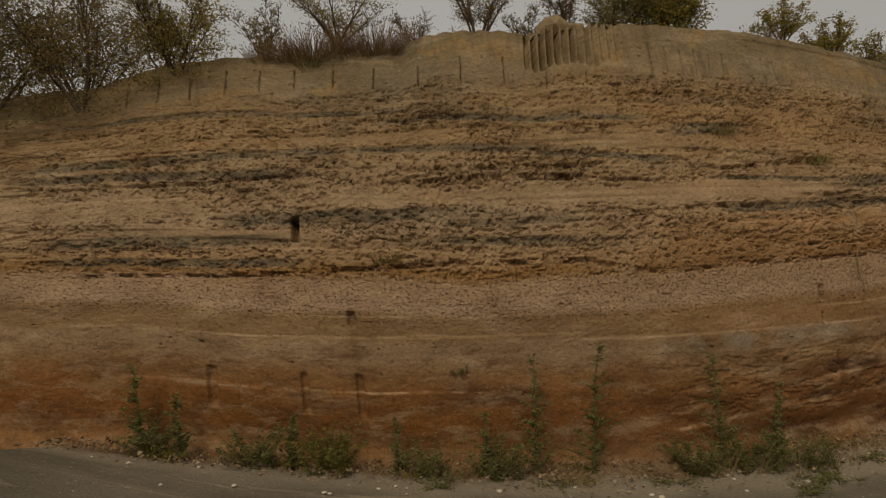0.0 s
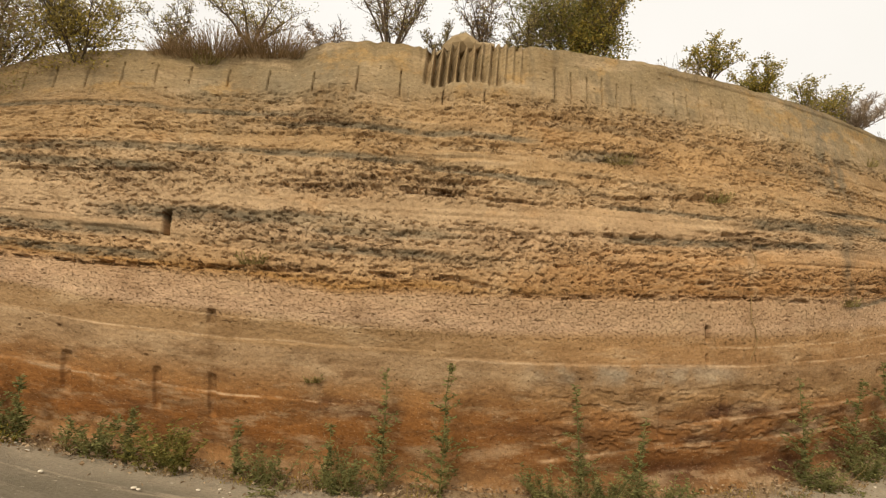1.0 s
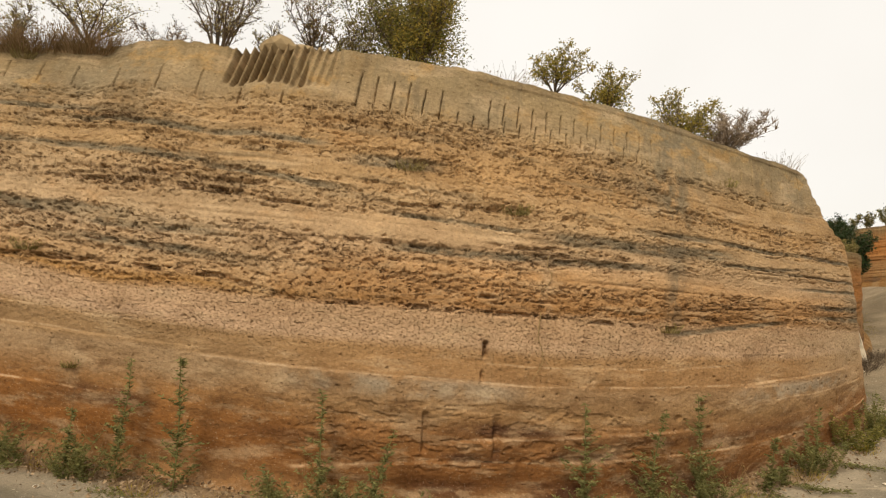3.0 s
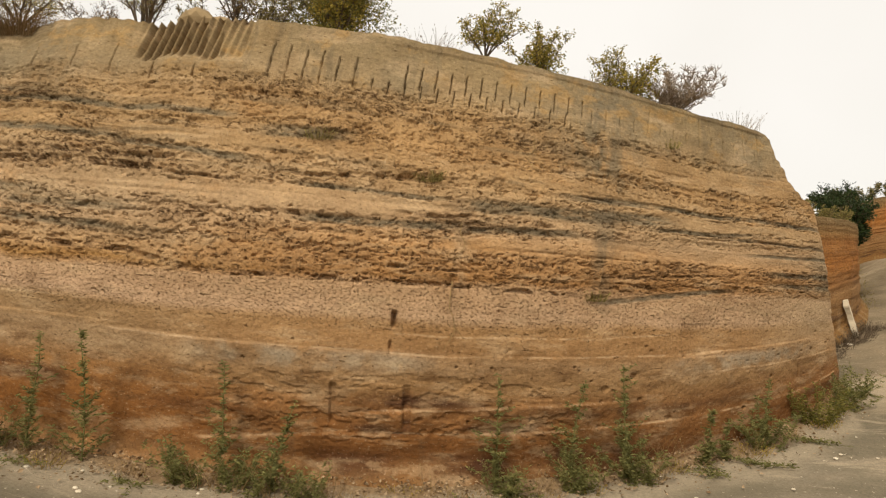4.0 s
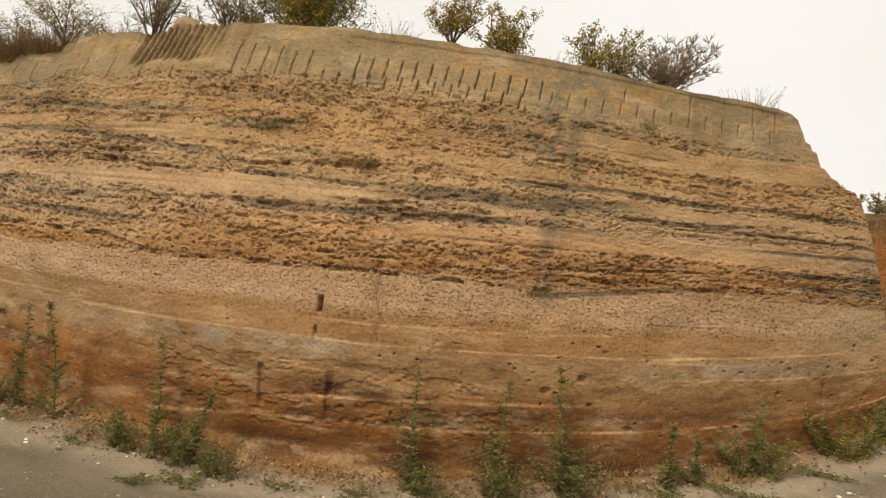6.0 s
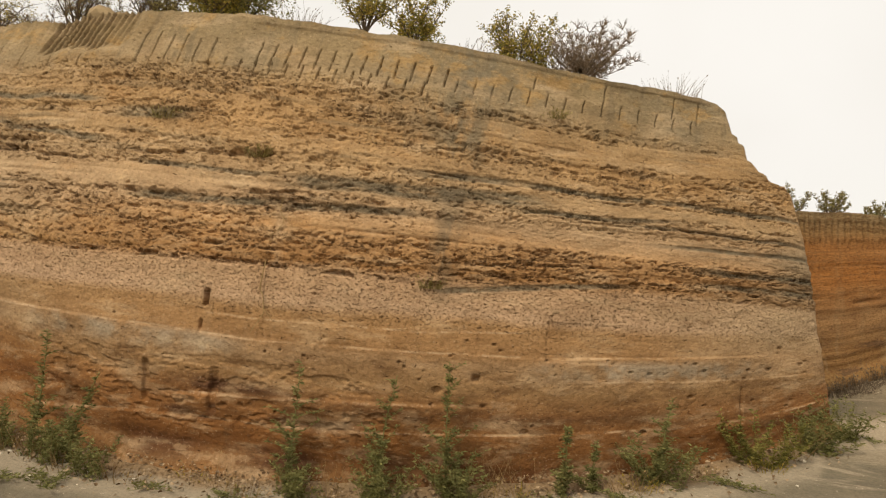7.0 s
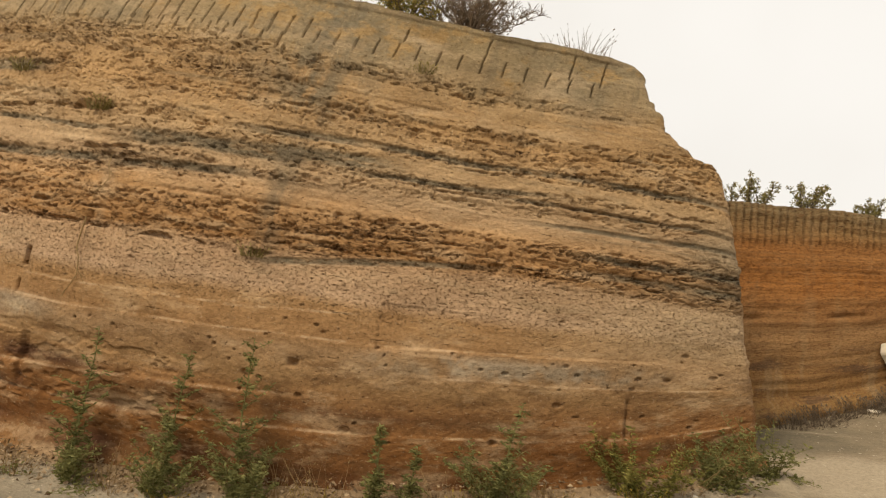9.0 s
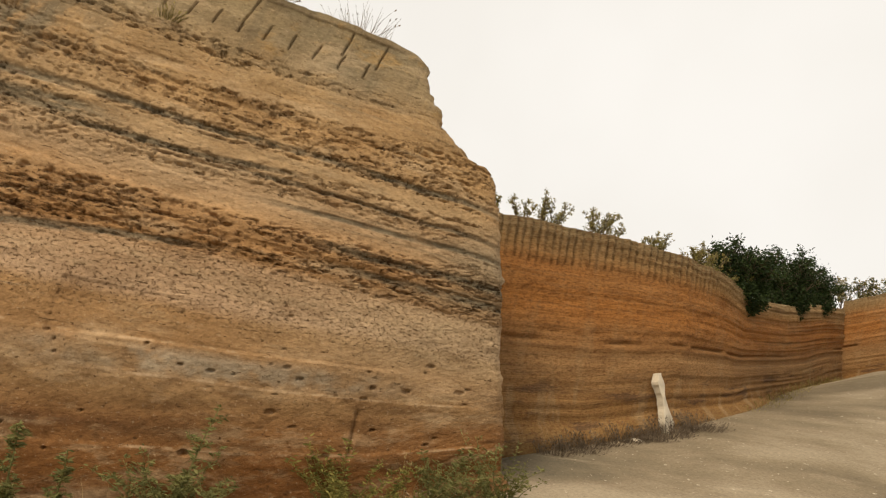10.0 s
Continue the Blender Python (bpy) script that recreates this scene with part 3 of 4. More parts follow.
def quarry_face():
    xs = np.r_[np.arange(-8.0, -3.6, .05), np.arange(-3.6, 9.0001, .0085)]
    ws = np.r_[-.06, -.03, np.linspace(0, 1, 490)]
    X, Wt = np.meshgrid(xs, ws)
    Z = along(X, FOOT) * (1 - Wt) + along(X, CREST) * Wt
    jag = .03 * (np.floor(fbm(Z * 9, Z * 0 + 3, 101, 2) * 7) / 7 - .5) * step(Z, .1, .6) + .05 * (fbm(Z * 12, Z * 0, 103, 3) - .5)
    X = np.where(X > 6, 6 + (X - 6) * (along(Z, CORNER) + jag - 6) / 3, X)
    Z = Z + .05 * (fbm(X * 5, X * 0, 105, 4) - .5) * step(Wt, .8, 1)
    V = bed_height(X, Z)
    V = np.where(Wt < 0, Wt * 4.2, V)
    Y = face_y(X, Z)
    e = .02
    nx, nz = (face_y(X + e, Z) - face_y(X - e, Z)) / (2 * e), (face_y(X, Z + e) - face_y(X, Z - e)) / (2 * e)
    ln = np.sqrt(nx ** 2 + nz ** 2 + 1)
    D = face_relief(X, Z, V)
    # rounded, crumbling outer corner
    edge = (along(Z, CORNER) - X)
    D = D - .08 * np.exp(-np.maximum(edge, 0) / .05)
    P = np.stack([X + nx / ln * D, Y - D / ln, Z + nz / ln * D], -1)
    run = np.linspace(-9, 9.4, 1800)
    slope = np.gradient(face_y(run, 0 * run), run)
    length = np.cumsum(np.sqrt(1 + slope ** 2)) * (run[1] - run[0])
    length -= np.interp(0, run, length)
    UV = np.stack([X, V], -1)
    ends, uends = [], []
    for s in (.03, .08, .2, .5, 1.0, 1.6):
        q = P[:, -1].copy()
        n = .06 * (fbm(Z[:, -1] * 4, Z[:, -1] * 0 + s * 3, 107, 3) - .5) * min(1, s * 6)
        q[:, 0] += -.55 * s + n
        q[:, 1] += .8 * s
        ends.append(q)
        uends.append(UV[:, -1] + np.array([s, 0]))
    P = np.concatenate([P, np.stack(ends, 1)], 1)
    UV = np.concatenate([UV, np.stack(uends, 1)], 1)
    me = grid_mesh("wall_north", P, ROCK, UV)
    bx, bv = UV[..., 0], UV[..., 1]
    bw = bv + bed_wave(bx, bv)
    fine_v = bv + .05 * (fbm(bx * 1.5, bx * 0, 25, 4) - .5)
    for key, mask in (("run", np.interp(bx, run, length) + np.maximum(bx - 9.2, 0)), ("grey_bed", bed_mask(bx, bw, GREY_WEST + GREY_EAST, .9, .25)), ("pitted", pitted(bx, bv)), ("slot_shade", bed_mask(bx, bw, SLOTS, .6, .25)), ("lip_line", bed_mask(bx, fine_v, LIPS, .9, .12, .006))):
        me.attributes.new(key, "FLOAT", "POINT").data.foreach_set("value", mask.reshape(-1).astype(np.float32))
    wall = new("wall_north", me)
    tagged(wall, "tall layered tan and orange tufa quarry face with saw cuts", "quarry wall", kind="structure")
    return P[-1]


TOP_LINE = quarry_face()


def upper_ground():
    """The land behind the crest of the quarry face."""
    back = np.array([0, .05, .2, .5, 1, 2, 4, 8, 16, 40])
    rows = []
    for s in back:
        q = TOP_LINE[:-6].copy()
        q[:, 1] += s
        q[:, 0] -= .75 * s
        q[:, 2] += -.02 + .05 * min(s, 1.5) + .10 * (fbm(q[:, 0] * 1.3, q[:, 1] * 1.3, 121, 3) - .5) * min(1, s * 2)
        rows.append(q)
    P = np.stack(rows, 0)[:, ::-1][:, ::6][:, ::-1]
    ob = new("upper_ground", grid_mesh("upper_ground", P, SOIL))
    tagged(ob, "dry soil plateau above the quarry face", "ground", kind="structure")


upper_ground()

# ---- the wall beyond the corner ----
FAR0, FARD = Vector((9.9, 12.2, 0)), Vector((.5, .866, 0)).normalized()
FAR_FOOT = [(-4, -1.6), (-2.4, -1.34), (-1.65, -1.22), (-1.2, -1.07), (-.7, -.9), (.6, -.68), (1.05, -.57), (4.2, -.2), (7.2, .36), (9, .5)]
FAR_CREST = [(-4, .6), (-3, .74), (-2.6, .80), (-2, .85), (-1.5, .90), (-.9, .90), (-.4, .9), (.3, .89), (.95, .80), (3.0, 1.08), (5.8, 1.64), (9, 2.1)]
FAR_BULGE = [(-3, 0), (-2, .27), (-1.2, .60), (-.6, .78), (.0, .82), (.6, .80), (1.5, .68), (3.5, .38), (5.5, .14), (7.14, 0)]


def far_face(name, origin, way, foot, crest, s0, s1, seed, label, bulge=((0, 0), (1, 0))):
    ss, ws = np.arange(s0, s1, .025), np.linspace(-.08, 1, 100)
    S, Wt = np.meshgrid(ss, ws)
    lo, hi = along(S, foot), along(S, crest)
    Z = lo * (1 - Wt) + hi * Wt + .05 * (fbm(S * 5, S * 0, seed, 4) - .5) * step(Wt, .8, 1)
    V = Wt * 4.3
    D = .04 * (fbm(S * .7, V * .6, seed + 1, 2) - .5) + .012 * (fbm(S * 9, V * 10, seed + 2) - .5)
    east = step(S, -.2, 1.6)
    D += (.010 + .012 * east) * step(fbm(S * .1, V * 8, seed + 3, 3), .46, .52)
    D -= .008 * step(fbm(S * 17, V * 9, seed + 4, 3), .54, .6) * zone(V, 1.9, 3.4, .2) * (1 - .6 * east)
    bulges = along(S, bulge)
    teeth = (.5 + .5 * np.cos(S * 2 * math.pi / .085 + 3 * fbm(S, V, seed + 5, 2))) ** 2
    D -= .038 * teeth * zone(V, 3.35 + .3 * fbm(S * 3, S * 0, seed + 6, 2), 4.4, .12)
    D -= .05 * zone(V, 1.92, 2.0, .03) * step(fbm(S * 3, S * 0, seed + 8, 2), .3, .5)
    D += .14 * (1 - step(V, 0, .45))
    n = np.array([way.y, -way.x])
    if n @ (np.array([10.0, 4.4]) - np.array([origin.x, origin.y])) < 0:
        n = -n
    back = .05 * (V / 4.3) - bulges
    P = np.stack([origin.x + way.x * S + n[0] * (D - back), origin.y + way.y * S + n[1] * (D - back), Z], -1)
    lip = []
    for s in (.1, .4, 1.5, 6, 25):
        q = P[-1].copy()
        q[:, 0] -= n[0] * s
        q[:, 1] -= n[1] * s
        q[:, 2] += .03 * s ** .5
        lip.append(q)
    UV = np.stack([S, V], -1)
    P2 = np.concatenate([P, np.stack(lip, 0)], 0)
    UV2 = np.concatenate([UV, np.stack([UV[-1] + np.array([0, .02 * (i + 1)]) for i in range(5)], 0)], 0)
    tagged(new(name, grid_mesh(name, P2, FAR_ROCK, UV2)), label, "quarry wall", kind="structure")


far_face("wall_east", FAR0, FARD, FAR_FOOT, FAR_CREST, -4.0, 7.16, 131, "lower orange-brown layered quarry face beyond the corner", FAR_BULGE)
END = FAR0 + FARD * 7.14
far_face("wall_far", END, Vector((.866, -.5, 0)).normalized(), [(-1, .26), (0, .26), (.72, .5), (3, .8), (9, .8)], [(-1, 1.9), (-.24, 1.98), (.61, 2.24), (3, 2.6), (9, 2.8)], -.1, 8, 151, "distant tan quarry face closing the pit")


# ---- quarry floor: one sheet to the horizon ----
def quarry_floor():
    fine_x, fine_y = np.arange(-5, 16, .07), np.arange(-3, 18.6, .07)
    xs = np.r_[-3000, -600, -150, -50, -25, -14, -9, -7, fine_x, 17, 18, 19, 24, 35, 60, 160, 600, 3000]
    ys = np.r_[-3000, -600, -150, -50, -25, -14, -8, -5, fine_y, 20, 23, 28, 45, 90, 200, 600, 3000]
    X, Y = np.meshgrid(xs, ys)
    near = np.exp(-(np.maximum(0, np.hypot(X - 5, Y - 6) - 17) / 20) ** 2)
    Z = floor_z(X, Y) * near - 1.9 * (1 - near)
    Z = Z + .035 * (fbm(X * .9, Y * .9, 171, 3) - .5) + .012 * (fbm(X * 7, Y * 7, 173, 3) - .5)
    reach = face_y(np.clip(X, -8, 9), along(np.clip(X, -8, 9), FOOT)) - Y
    Z = Z + .06 * np.exp(-np.abs(reach - .1) / .2) * (.4 + fbm(X * 2.3, Y * 2.3, 175, 3)) * (X < 9.3)
    UV = np.stack([np.clip(np.where(X < 8.8, reach, np.abs(reach) + (X - 8.8) * 2.5), -1, 9), X], -1)
    ob = new("ground", grid_mesh("ground", np.stack([X, Y, Z], -1), FLOOR, UV))
    tagged(ob, "dusty grey-beige compacted quarry floor with pale scrapes", "ground", kind="structure")


quarry_floor()


# ---- plants ----
class Bits:
    """Gathers tubes and leaves for one mesh."""

    def __init__(self):
        self.v, self.f = [], []

    def tube(self, pts, r0, r1, sides=5):
        base = len(self.v)
        n = len(pts)
        for i, p in enumerate(pts):
            ax = (pts[min(i + 1, n - 1)] - pts[max(i - 1, 0)]).normalized()
            u = ax.orthogonal().normalized()
            w = ax.cross(u)
            r = r0 + (r1 - r0) * i / (n - 1)
            for k in range(sides):
                a = 2 * math.pi * k / sides
                self.v.append(p + (u * math.cos(a) + w * math.sin(a)) * r)
        for i in range(n - 1):
            for k in range(sides):
                a, b = base + i * sides + k, base + i * sides + (k + 1) % sides
                self.f.append((a, b, b + sides, a + sides))

    def leaf(self, p, way, length, width, rng):
        way = way.normalized()
        side = way.cross(Vector((rng.uniform(-1, 1), rng.uniform(-1, 1), rng.uniform(-.2, 1)))).normalized() * width / 2
        up = side.cross(way).normalized() * width * .2
        b = len(self.v)
        self.v += [p, p + way * length * .45 + side + up, p + way * length, p + way * length * .45 - side + up]
        self.f += [(b, b + 1, b + 2), (b, b + 2, b + 3)]

    def mesh(self, name, material):
        me = bpy.data.meshes.new(name)
        me.from_pydata([tuple(p) for p in self.v], [], self.f)
        me.materials.append(material)
        me.update()
        return me


def part(name, bits, material, parent, label=""):
    ob = new(name, bits.mesh(name, material))
    ob.parent = parent
    return tagged(ob, label)


def bend(p, way, length, rng, n=5, droop=0.0, wild=.25):
    pts, p, way = [p.copy()], p.copy(), way.normalized()
    for _ in range(n):
        way = (way + Vector((rng.uniform(-wild, wild), rng.uniform(-wild, wild), rng.uniform(-wild, wild) * .6 - droop))).normalized()
        p = p + way * (length / n)
        pts.append(p.copy())
    return pts


def shrub(name, label, place, h, w, leaves, leaf_size, material, seed, stems=5, trunk=0.0, twigs=0, bark=None, category="shrub", flat=1.0, group="", low=.25, front=None, reach=1.0):
    """A woody plant: limbs from the base or from a trunk, twigs, and single leaves gathered in clumps round the twigs."""
    leaves, leaf_size = int(leaves * 1.7), leaf_size * .74
    rng = random.Random(seed)
    root = new(name)
    root.location = place
    tagged(root, label, category, group)
    wood, crown, second = Bits(), Bits(), Bits()
    start = Vector((0, 0, -.06))
    if trunk:
        pts = bend(start, Vector((rng.uniform(-.3, .3), 0, 1)), trunk * h, rng, 4, 0, .18)
        wood.tube(pts, .018 * h + .006, .012 * h + .004, 6)
        start = pts[-1]
    tips = []
    for i in range(stems):
        a = 2 * math.pi * (i + rng.random() * .7) / stems
        out = rng.uniform(.25, 1.0)
        goal = Vector((math.cos(a) * w / 2 * out, math.sin(a) * w / 2.4 * out, h * (1 - .45 * out * out) * rng.uniform(.75, 1.0) * flat))
        way = goal - start
        pts = bend(start, way + Vector((0, 0, .25 * h)), way.length * 1.02, rng, 6, .05, .2)
        wood.tube(pts, .011 * h + .003, .002, 5)
        for j in range(2, 7):
            for _ in range(3 + twigs):
                d = Vector((rng.uniform(-1, 1), rng.uniform(-1, 1), rng.uniform(-.1, 1)))
                q = bend(pts[j], d + way.normalized() * .4, reach * rng.uniform(.12, .3) * max(w, h) * (.6 + .4 * (7 - j) / 5), rng, 4, 0, .3)
                wood.tube(q, .0045, .0012, 3)
                tips.append(q)
                if twigs:
                    for _ in range(2):
                        q2 = bend(q[2], d + Vector((rng.uniform(-1, 1), rng.uniform(-1, 1), rng.uniform(0, 1))), reach * rng.uniform(.06, .16) * max(w, h), rng, 3, 0, .3)
                        wood.tube(q2, .003, .001, 3)
                        tips.append(q2)
    part("wood", wood, bark or BARK, root)
    for i in range(leaves):
        q = rng.choice(tips)
        p = q[rng.randrange(1, len(q))] + Vector((rng.gauss(0, 1), rng.gauss(0, 1), rng.gauss(0, 1))) * .022 * max(h, w)
        if p.z < low * h * rng.random():
            continue
        d = Vector((rng.uniform(-1, 1), rng.uniform(-1, 1), rng.uniform(-.6, .8)))
        s = leaf_size * rng.uniform(.6, 1.3)
        (second if front and rng.random() < .35 else crown).leaf(p, d, s, s * .5, rng)
    if low == 0 and leaves > 300:
        for i in range(leaves // 2):
            a, r, f = rng.uniform(0, 6.283), rng.random() ** .4, rng.random()
            wide = w / 2 * (.55 + .45 * math.sin(f * math.pi)) * (.8 + .3 * noise.noise(Vector((math.cos(a) * 2, math.sin(a) * 2 + seed, f * 3))))
            p = Vector((math.cos(a) * r * wide, math.sin(a) * r * wide * .75, f * h * .6 - .04))
            s = leaf_size * rng.uniform(.6, 1.3)
            (second if front and rng.random() < .45 else crown).leaf(p, Vector((rng.uniform(-1, 1), rng.uniform(-1, 1), rng.uniform(-.6, .8))), s, s * .5, rng)
    if crown.v:
        tagged(part("foliage", crown, material, root), kind="stuff")
    if second.v:
        tagged(part("foliage", second, front, root, "paler yellowing leaves"), kind="stuff")
    return root


def tuft(name, label, place, h, w, blades, material, seed, category="grass", group=""):
    rng = random.Random(seed)
    root = new(name)
    root.location = place
    tagged(root, label, category, group)
    bits = Bits()
    for _ in range(blades):
        a, r = rng.uniform(0, 6.283), w / 2 * rng.random() ** .6
        p = Vector((math.cos(a) * r, math.sin(a) * r * .5, -.03))
        q = bend(p, Vector((math.cos(a) * .5 + rng.uniform(-.3, .3), math.sin(a) * .4, 1)), h * rng.uniform(.4, 1.0), rng, 4, .06, .18)
        bits.tube(q, .0028, .0008, 3)
        if rng.random() < .5:
            bits.leaf(q[-1], q[-1] - q[-2], .03, .012, rng)
    tagged(part("tussock", bits, material, root), kind="stuff")
    return root


def tall_weed(name, label, place, h, seed, lean=0.0, bushy=.5, group=""):
    """An upright weed: a wavering stem, narrow drooping leaves, short leafy side shoots, thicker towards the foot."""
    rng = random.Random(seed)
    root = new(name)
    root.location = place
    tagged(root, label, "weed", group)
    stem, leaf = Bits(), Bits()
    pts = bend(Vector((0, 0, -.05)), Vector((lean, rng.uniform(-.1, .05), 1)), h, rng, 14, 0, .07)
    stem.tube(pts, .008, .003, 5)

    def dress(q, count, size):
        for _ in range(count):
            i = rng.randrange(1, len(q))
            p = q[i].lerp(q[i - 1], rng.random())
            a = rng.uniform(0, 6.283)
            s = size * rng.uniform(.6, 1.25)
            leaf.leaf(p, Vector((math.cos(a), math.sin(a), rng.uniform(-.35, .7))), s, s * .3, rng)

    dress(pts, int(130 * h), .05)
    for i in range(1, 14):
        f = i / 14
        for _ in range(rng.randint(2, 4) if f < .5 else rng.randint(0, 2)):
            a = rng.uniform(0, 6.283)
            ln = h * rng.uniform(.08, .24) * (1.3 - f) * (.6 + bushy)
            q = bend(pts[i], Vector((math.cos(a), math.sin(a), rng.uniform(.4, 1.1))), ln, rng, 4, .02, .2)
            stem.tube(q, .0035, .0012, 3)
            dress(q, int((12 + 30 * (1 - f)) * (.5 + bushy)), .042)
    part("stem", stem, LEAF_WEED, root)
    tagged(part("foliage", leaf, LEAF_WEED, root), kind="stuff")
    return root


def low_weed(name, label, place, h, w, count, seed, material, group="", stems=22, creep=0.0):
    rng = random.Random(seed)
    root = new(name)
    root.location = place
    tagged(root, label, "weed", group)
    stem, leaf = Bits(), Bits()
    for i in range(stems):
        a = rng.uniform(0, 6.283)
        q = bend(Vector((rng.uniform(-w, w) * .22, rng.uniform(-w, w) * .12, -.03)), Vector((math.cos(a) * (.7 + creep), math.sin(a) * (.4 + creep * .6), 1.0 - creep * .75)), math.hypot(h, w * .35 * (1 + creep)) * rng.uniform(.5, 1.0), rng, 6, .03 + .1 * creep, .2)
        for p in q:
            p.z = max(p.z, -.03 if p is q[0] else .012)
        stem.tube(q, .004, .0015, 3)
        for _ in range(count // stems):
            k = rng.randrange(1, len(q))
            p = q[k].lerp(q[k - 1], rng.random()) + Vector((rng.gauss(0, .012), rng.gauss(0, .012), abs(rng.gauss(0, .012))))
            b = rng.uniform(0, 6.283)
            s = rng.uniform(.022, .05)
            leaf.leaf(p, Vector((math.cos(b), math.sin(b), rng.uniform(-.2, .8))), s, s * .34, rng)
    tagged(part("stem", stem, material, root), kind="stuff")
    tagged(part("foliage", leaf, material, root), kind="stuff")
    return root


def crest_at(x, back=.35):
    z = float(along(x, CREST))
    return (x, float(face_y(x, z)) + back, z - .02)


def foot_at(x, out=.25):
    y = float(face_y(x, float(along(x, FOOT)))) - out
    return (x, y, float(floor_z(x, y)) + .02)


# plants along the crest
shrub("shrub", "dark dense shrub leaning over the quarry crest", tuple(Vector(crest_at(-4.1, -.05)) - Vector((0, 0, .3))), 1.8, 2.1, 6500, .045, LEAF_OLIVE, 1, 12, twigs=1, low=.0)
shrub("shrub", "dark brownish tangled shrub on the crest", tuple(Vector(crest_at(-3.15, -.05)) - Vector((0, 0, .25))), 1.45, 1.7, 6000, .04, LEAF_OLIVE, 2, 12, twigs=1, low=.0, front=LEAF_BROWN)
shrub("shrub", "olive shrub with yellowing leaves on the crest", tuple(Vector(crest_at(-2.3, 0)) - Vector((0, 0, .15))), 1.1, 1.35, 4200, .04, LEAF_OLIVE, 3, 9, twigs=1, front=LEAF_YELLOW, low=.0)
shrub("shrub", "sparse grey-green shrub on the crest", crest_at(-1.5, .35), .72, .75, 700, .036, LEAF_OLIVE, 4, 6, twigs=1)
shrub("tree", "small umbrella-shaped tree with bare limbs on the crest", crest_at(-.85, .45), 1.02, 1.45, 2600, .036, LEAF_OLIVE, 5, 10, trunk=.35, twigs=0, category="tree", low=.95, front=LEAF_YELLOW)
tuft("dry_bush", "rust-brown withered bush on the crest", crest_at(-1.0, .08), .36, .8, 900, LEAF_BROWN, 6, "bush")
tuft("dry_bush", "straw-brown withered bush on the crest", crest_at(-.4, .08), .36, .7, 900, LEAF_BROWN, 7, "bush")
tuft("dry_bush", "small rust-brown bush hanging over the crest", crest_at(-1.35, .05), .2, .5, 400, LEAF_BROWN, 27, "bush")
shrub("shrub", "thin pale shrub with few leaves on the crest", crest_at(.05, .6), .55, .75, 480, .034, LEAF_BROWN, 8, 7, twigs=1)
shrub("shrub", "grey-brown twiggy shrub on the crest", crest_at(.72, .45), 1.2, 1.2, 2200, .034, LEAF_OLIVE, 9, 11, twigs=1, front=LEAF_BROWN)
shrub("shrub", "small sparse shrub on the crest", crest_at(1.28, .5), .52, .45, 420, .034, LEAF_OLIVE, 10, 5, twigs=1)
shrub("shrub", "open shrub with pale brown leaves on the crest", crest_at(1.72, .5), .8, .9, 1000, .036, LEAF_BROWN, 11, 8, twigs=1, front=LEAF_OLIVE)
shrub("shrub", "big dense green shrub on the crest", crest_at(2.78, .6), 1.35, 1.75, 7600, .046, LEAF_GREEN, 12, 16, twigs=1, low=.0, front=LEAF_OLIVE)
shrub("shrub", "low rounded yellow-green shrub at the crest edge", crest_at(2.95, .22), .8, .95, 3000, .042, LEAF_YELLOW, 13, 10, twigs=1, low=.0, front=LEAF_GREEN)
shrub("shrub", "low grey shrub beside the dense green shrub", crest_at(2.2, .3), .45, .55, 700, .036, LEAF_OLIVE, 14, 6, twigs=1, low=.0)
tuft("dry_grass", "dry twiggy grass on the crest", crest_at(3.9, .2), .28, .6, 90, TWIG, 15)
shrub("tree", "slender small tree with yellow-green leaves on the crest", crest_at(4.5, .45), .82, .75, 1700, .042, LEAF_YELLOW, 16, 8, trunk=.25, category="tree", low=.25, front=LEAF_GREEN)
shrub("shrub", "rounded yellow-green shrub at the crest edge", crest_at(5.08, .25), .6, .72, 1700, .04, LEAF_YELLOW, 17, 9, low=.0, front=LEAF_GREEN)
shrub("shrub", "low yellow-green shrub on the crest", crest_at(6.05, .3), .52, .95, 1900, .04, LEAF_YELLOW, 18, 10, low=.0, front=LEAF_GREEN)
shrub("bare_shrub", "leafless grey twiggy shrub on the crest", crest_at(6.62, .22), 0.46, 1.3, 60, .03, LEAF_BROWN, 19, 40, twigs=3, bark=TWIG, flat=.95, reach=.42)
tuft("dry_grass", "thin dry grass at the crest edge", crest_at(7.45, .12), .24, .6, 60, TWIG, 20)
tuft("dry_grass", "thin dry grass at the crest edge", crest_at(5.65, .12), .16, .4, 40, TWIG, 21)
for i, (x, z, s) in enumerate(((4.07, .66, .12), (3.03, 1.02, .12), (-.4, .04, .11), (5.7, -.42, .1), (-1.0, 2.0, .12), (6.5, 1.25, .1), (.15, -1.0, .06))):
    tuft("wall_plant", "small dry plant rooted in the rock face", (x, float(face_y(x, z)) - .01, z), s, s * 2.2, 90, LEAF_OLIVE, 30 + i, "plant", "plants on the rock face")

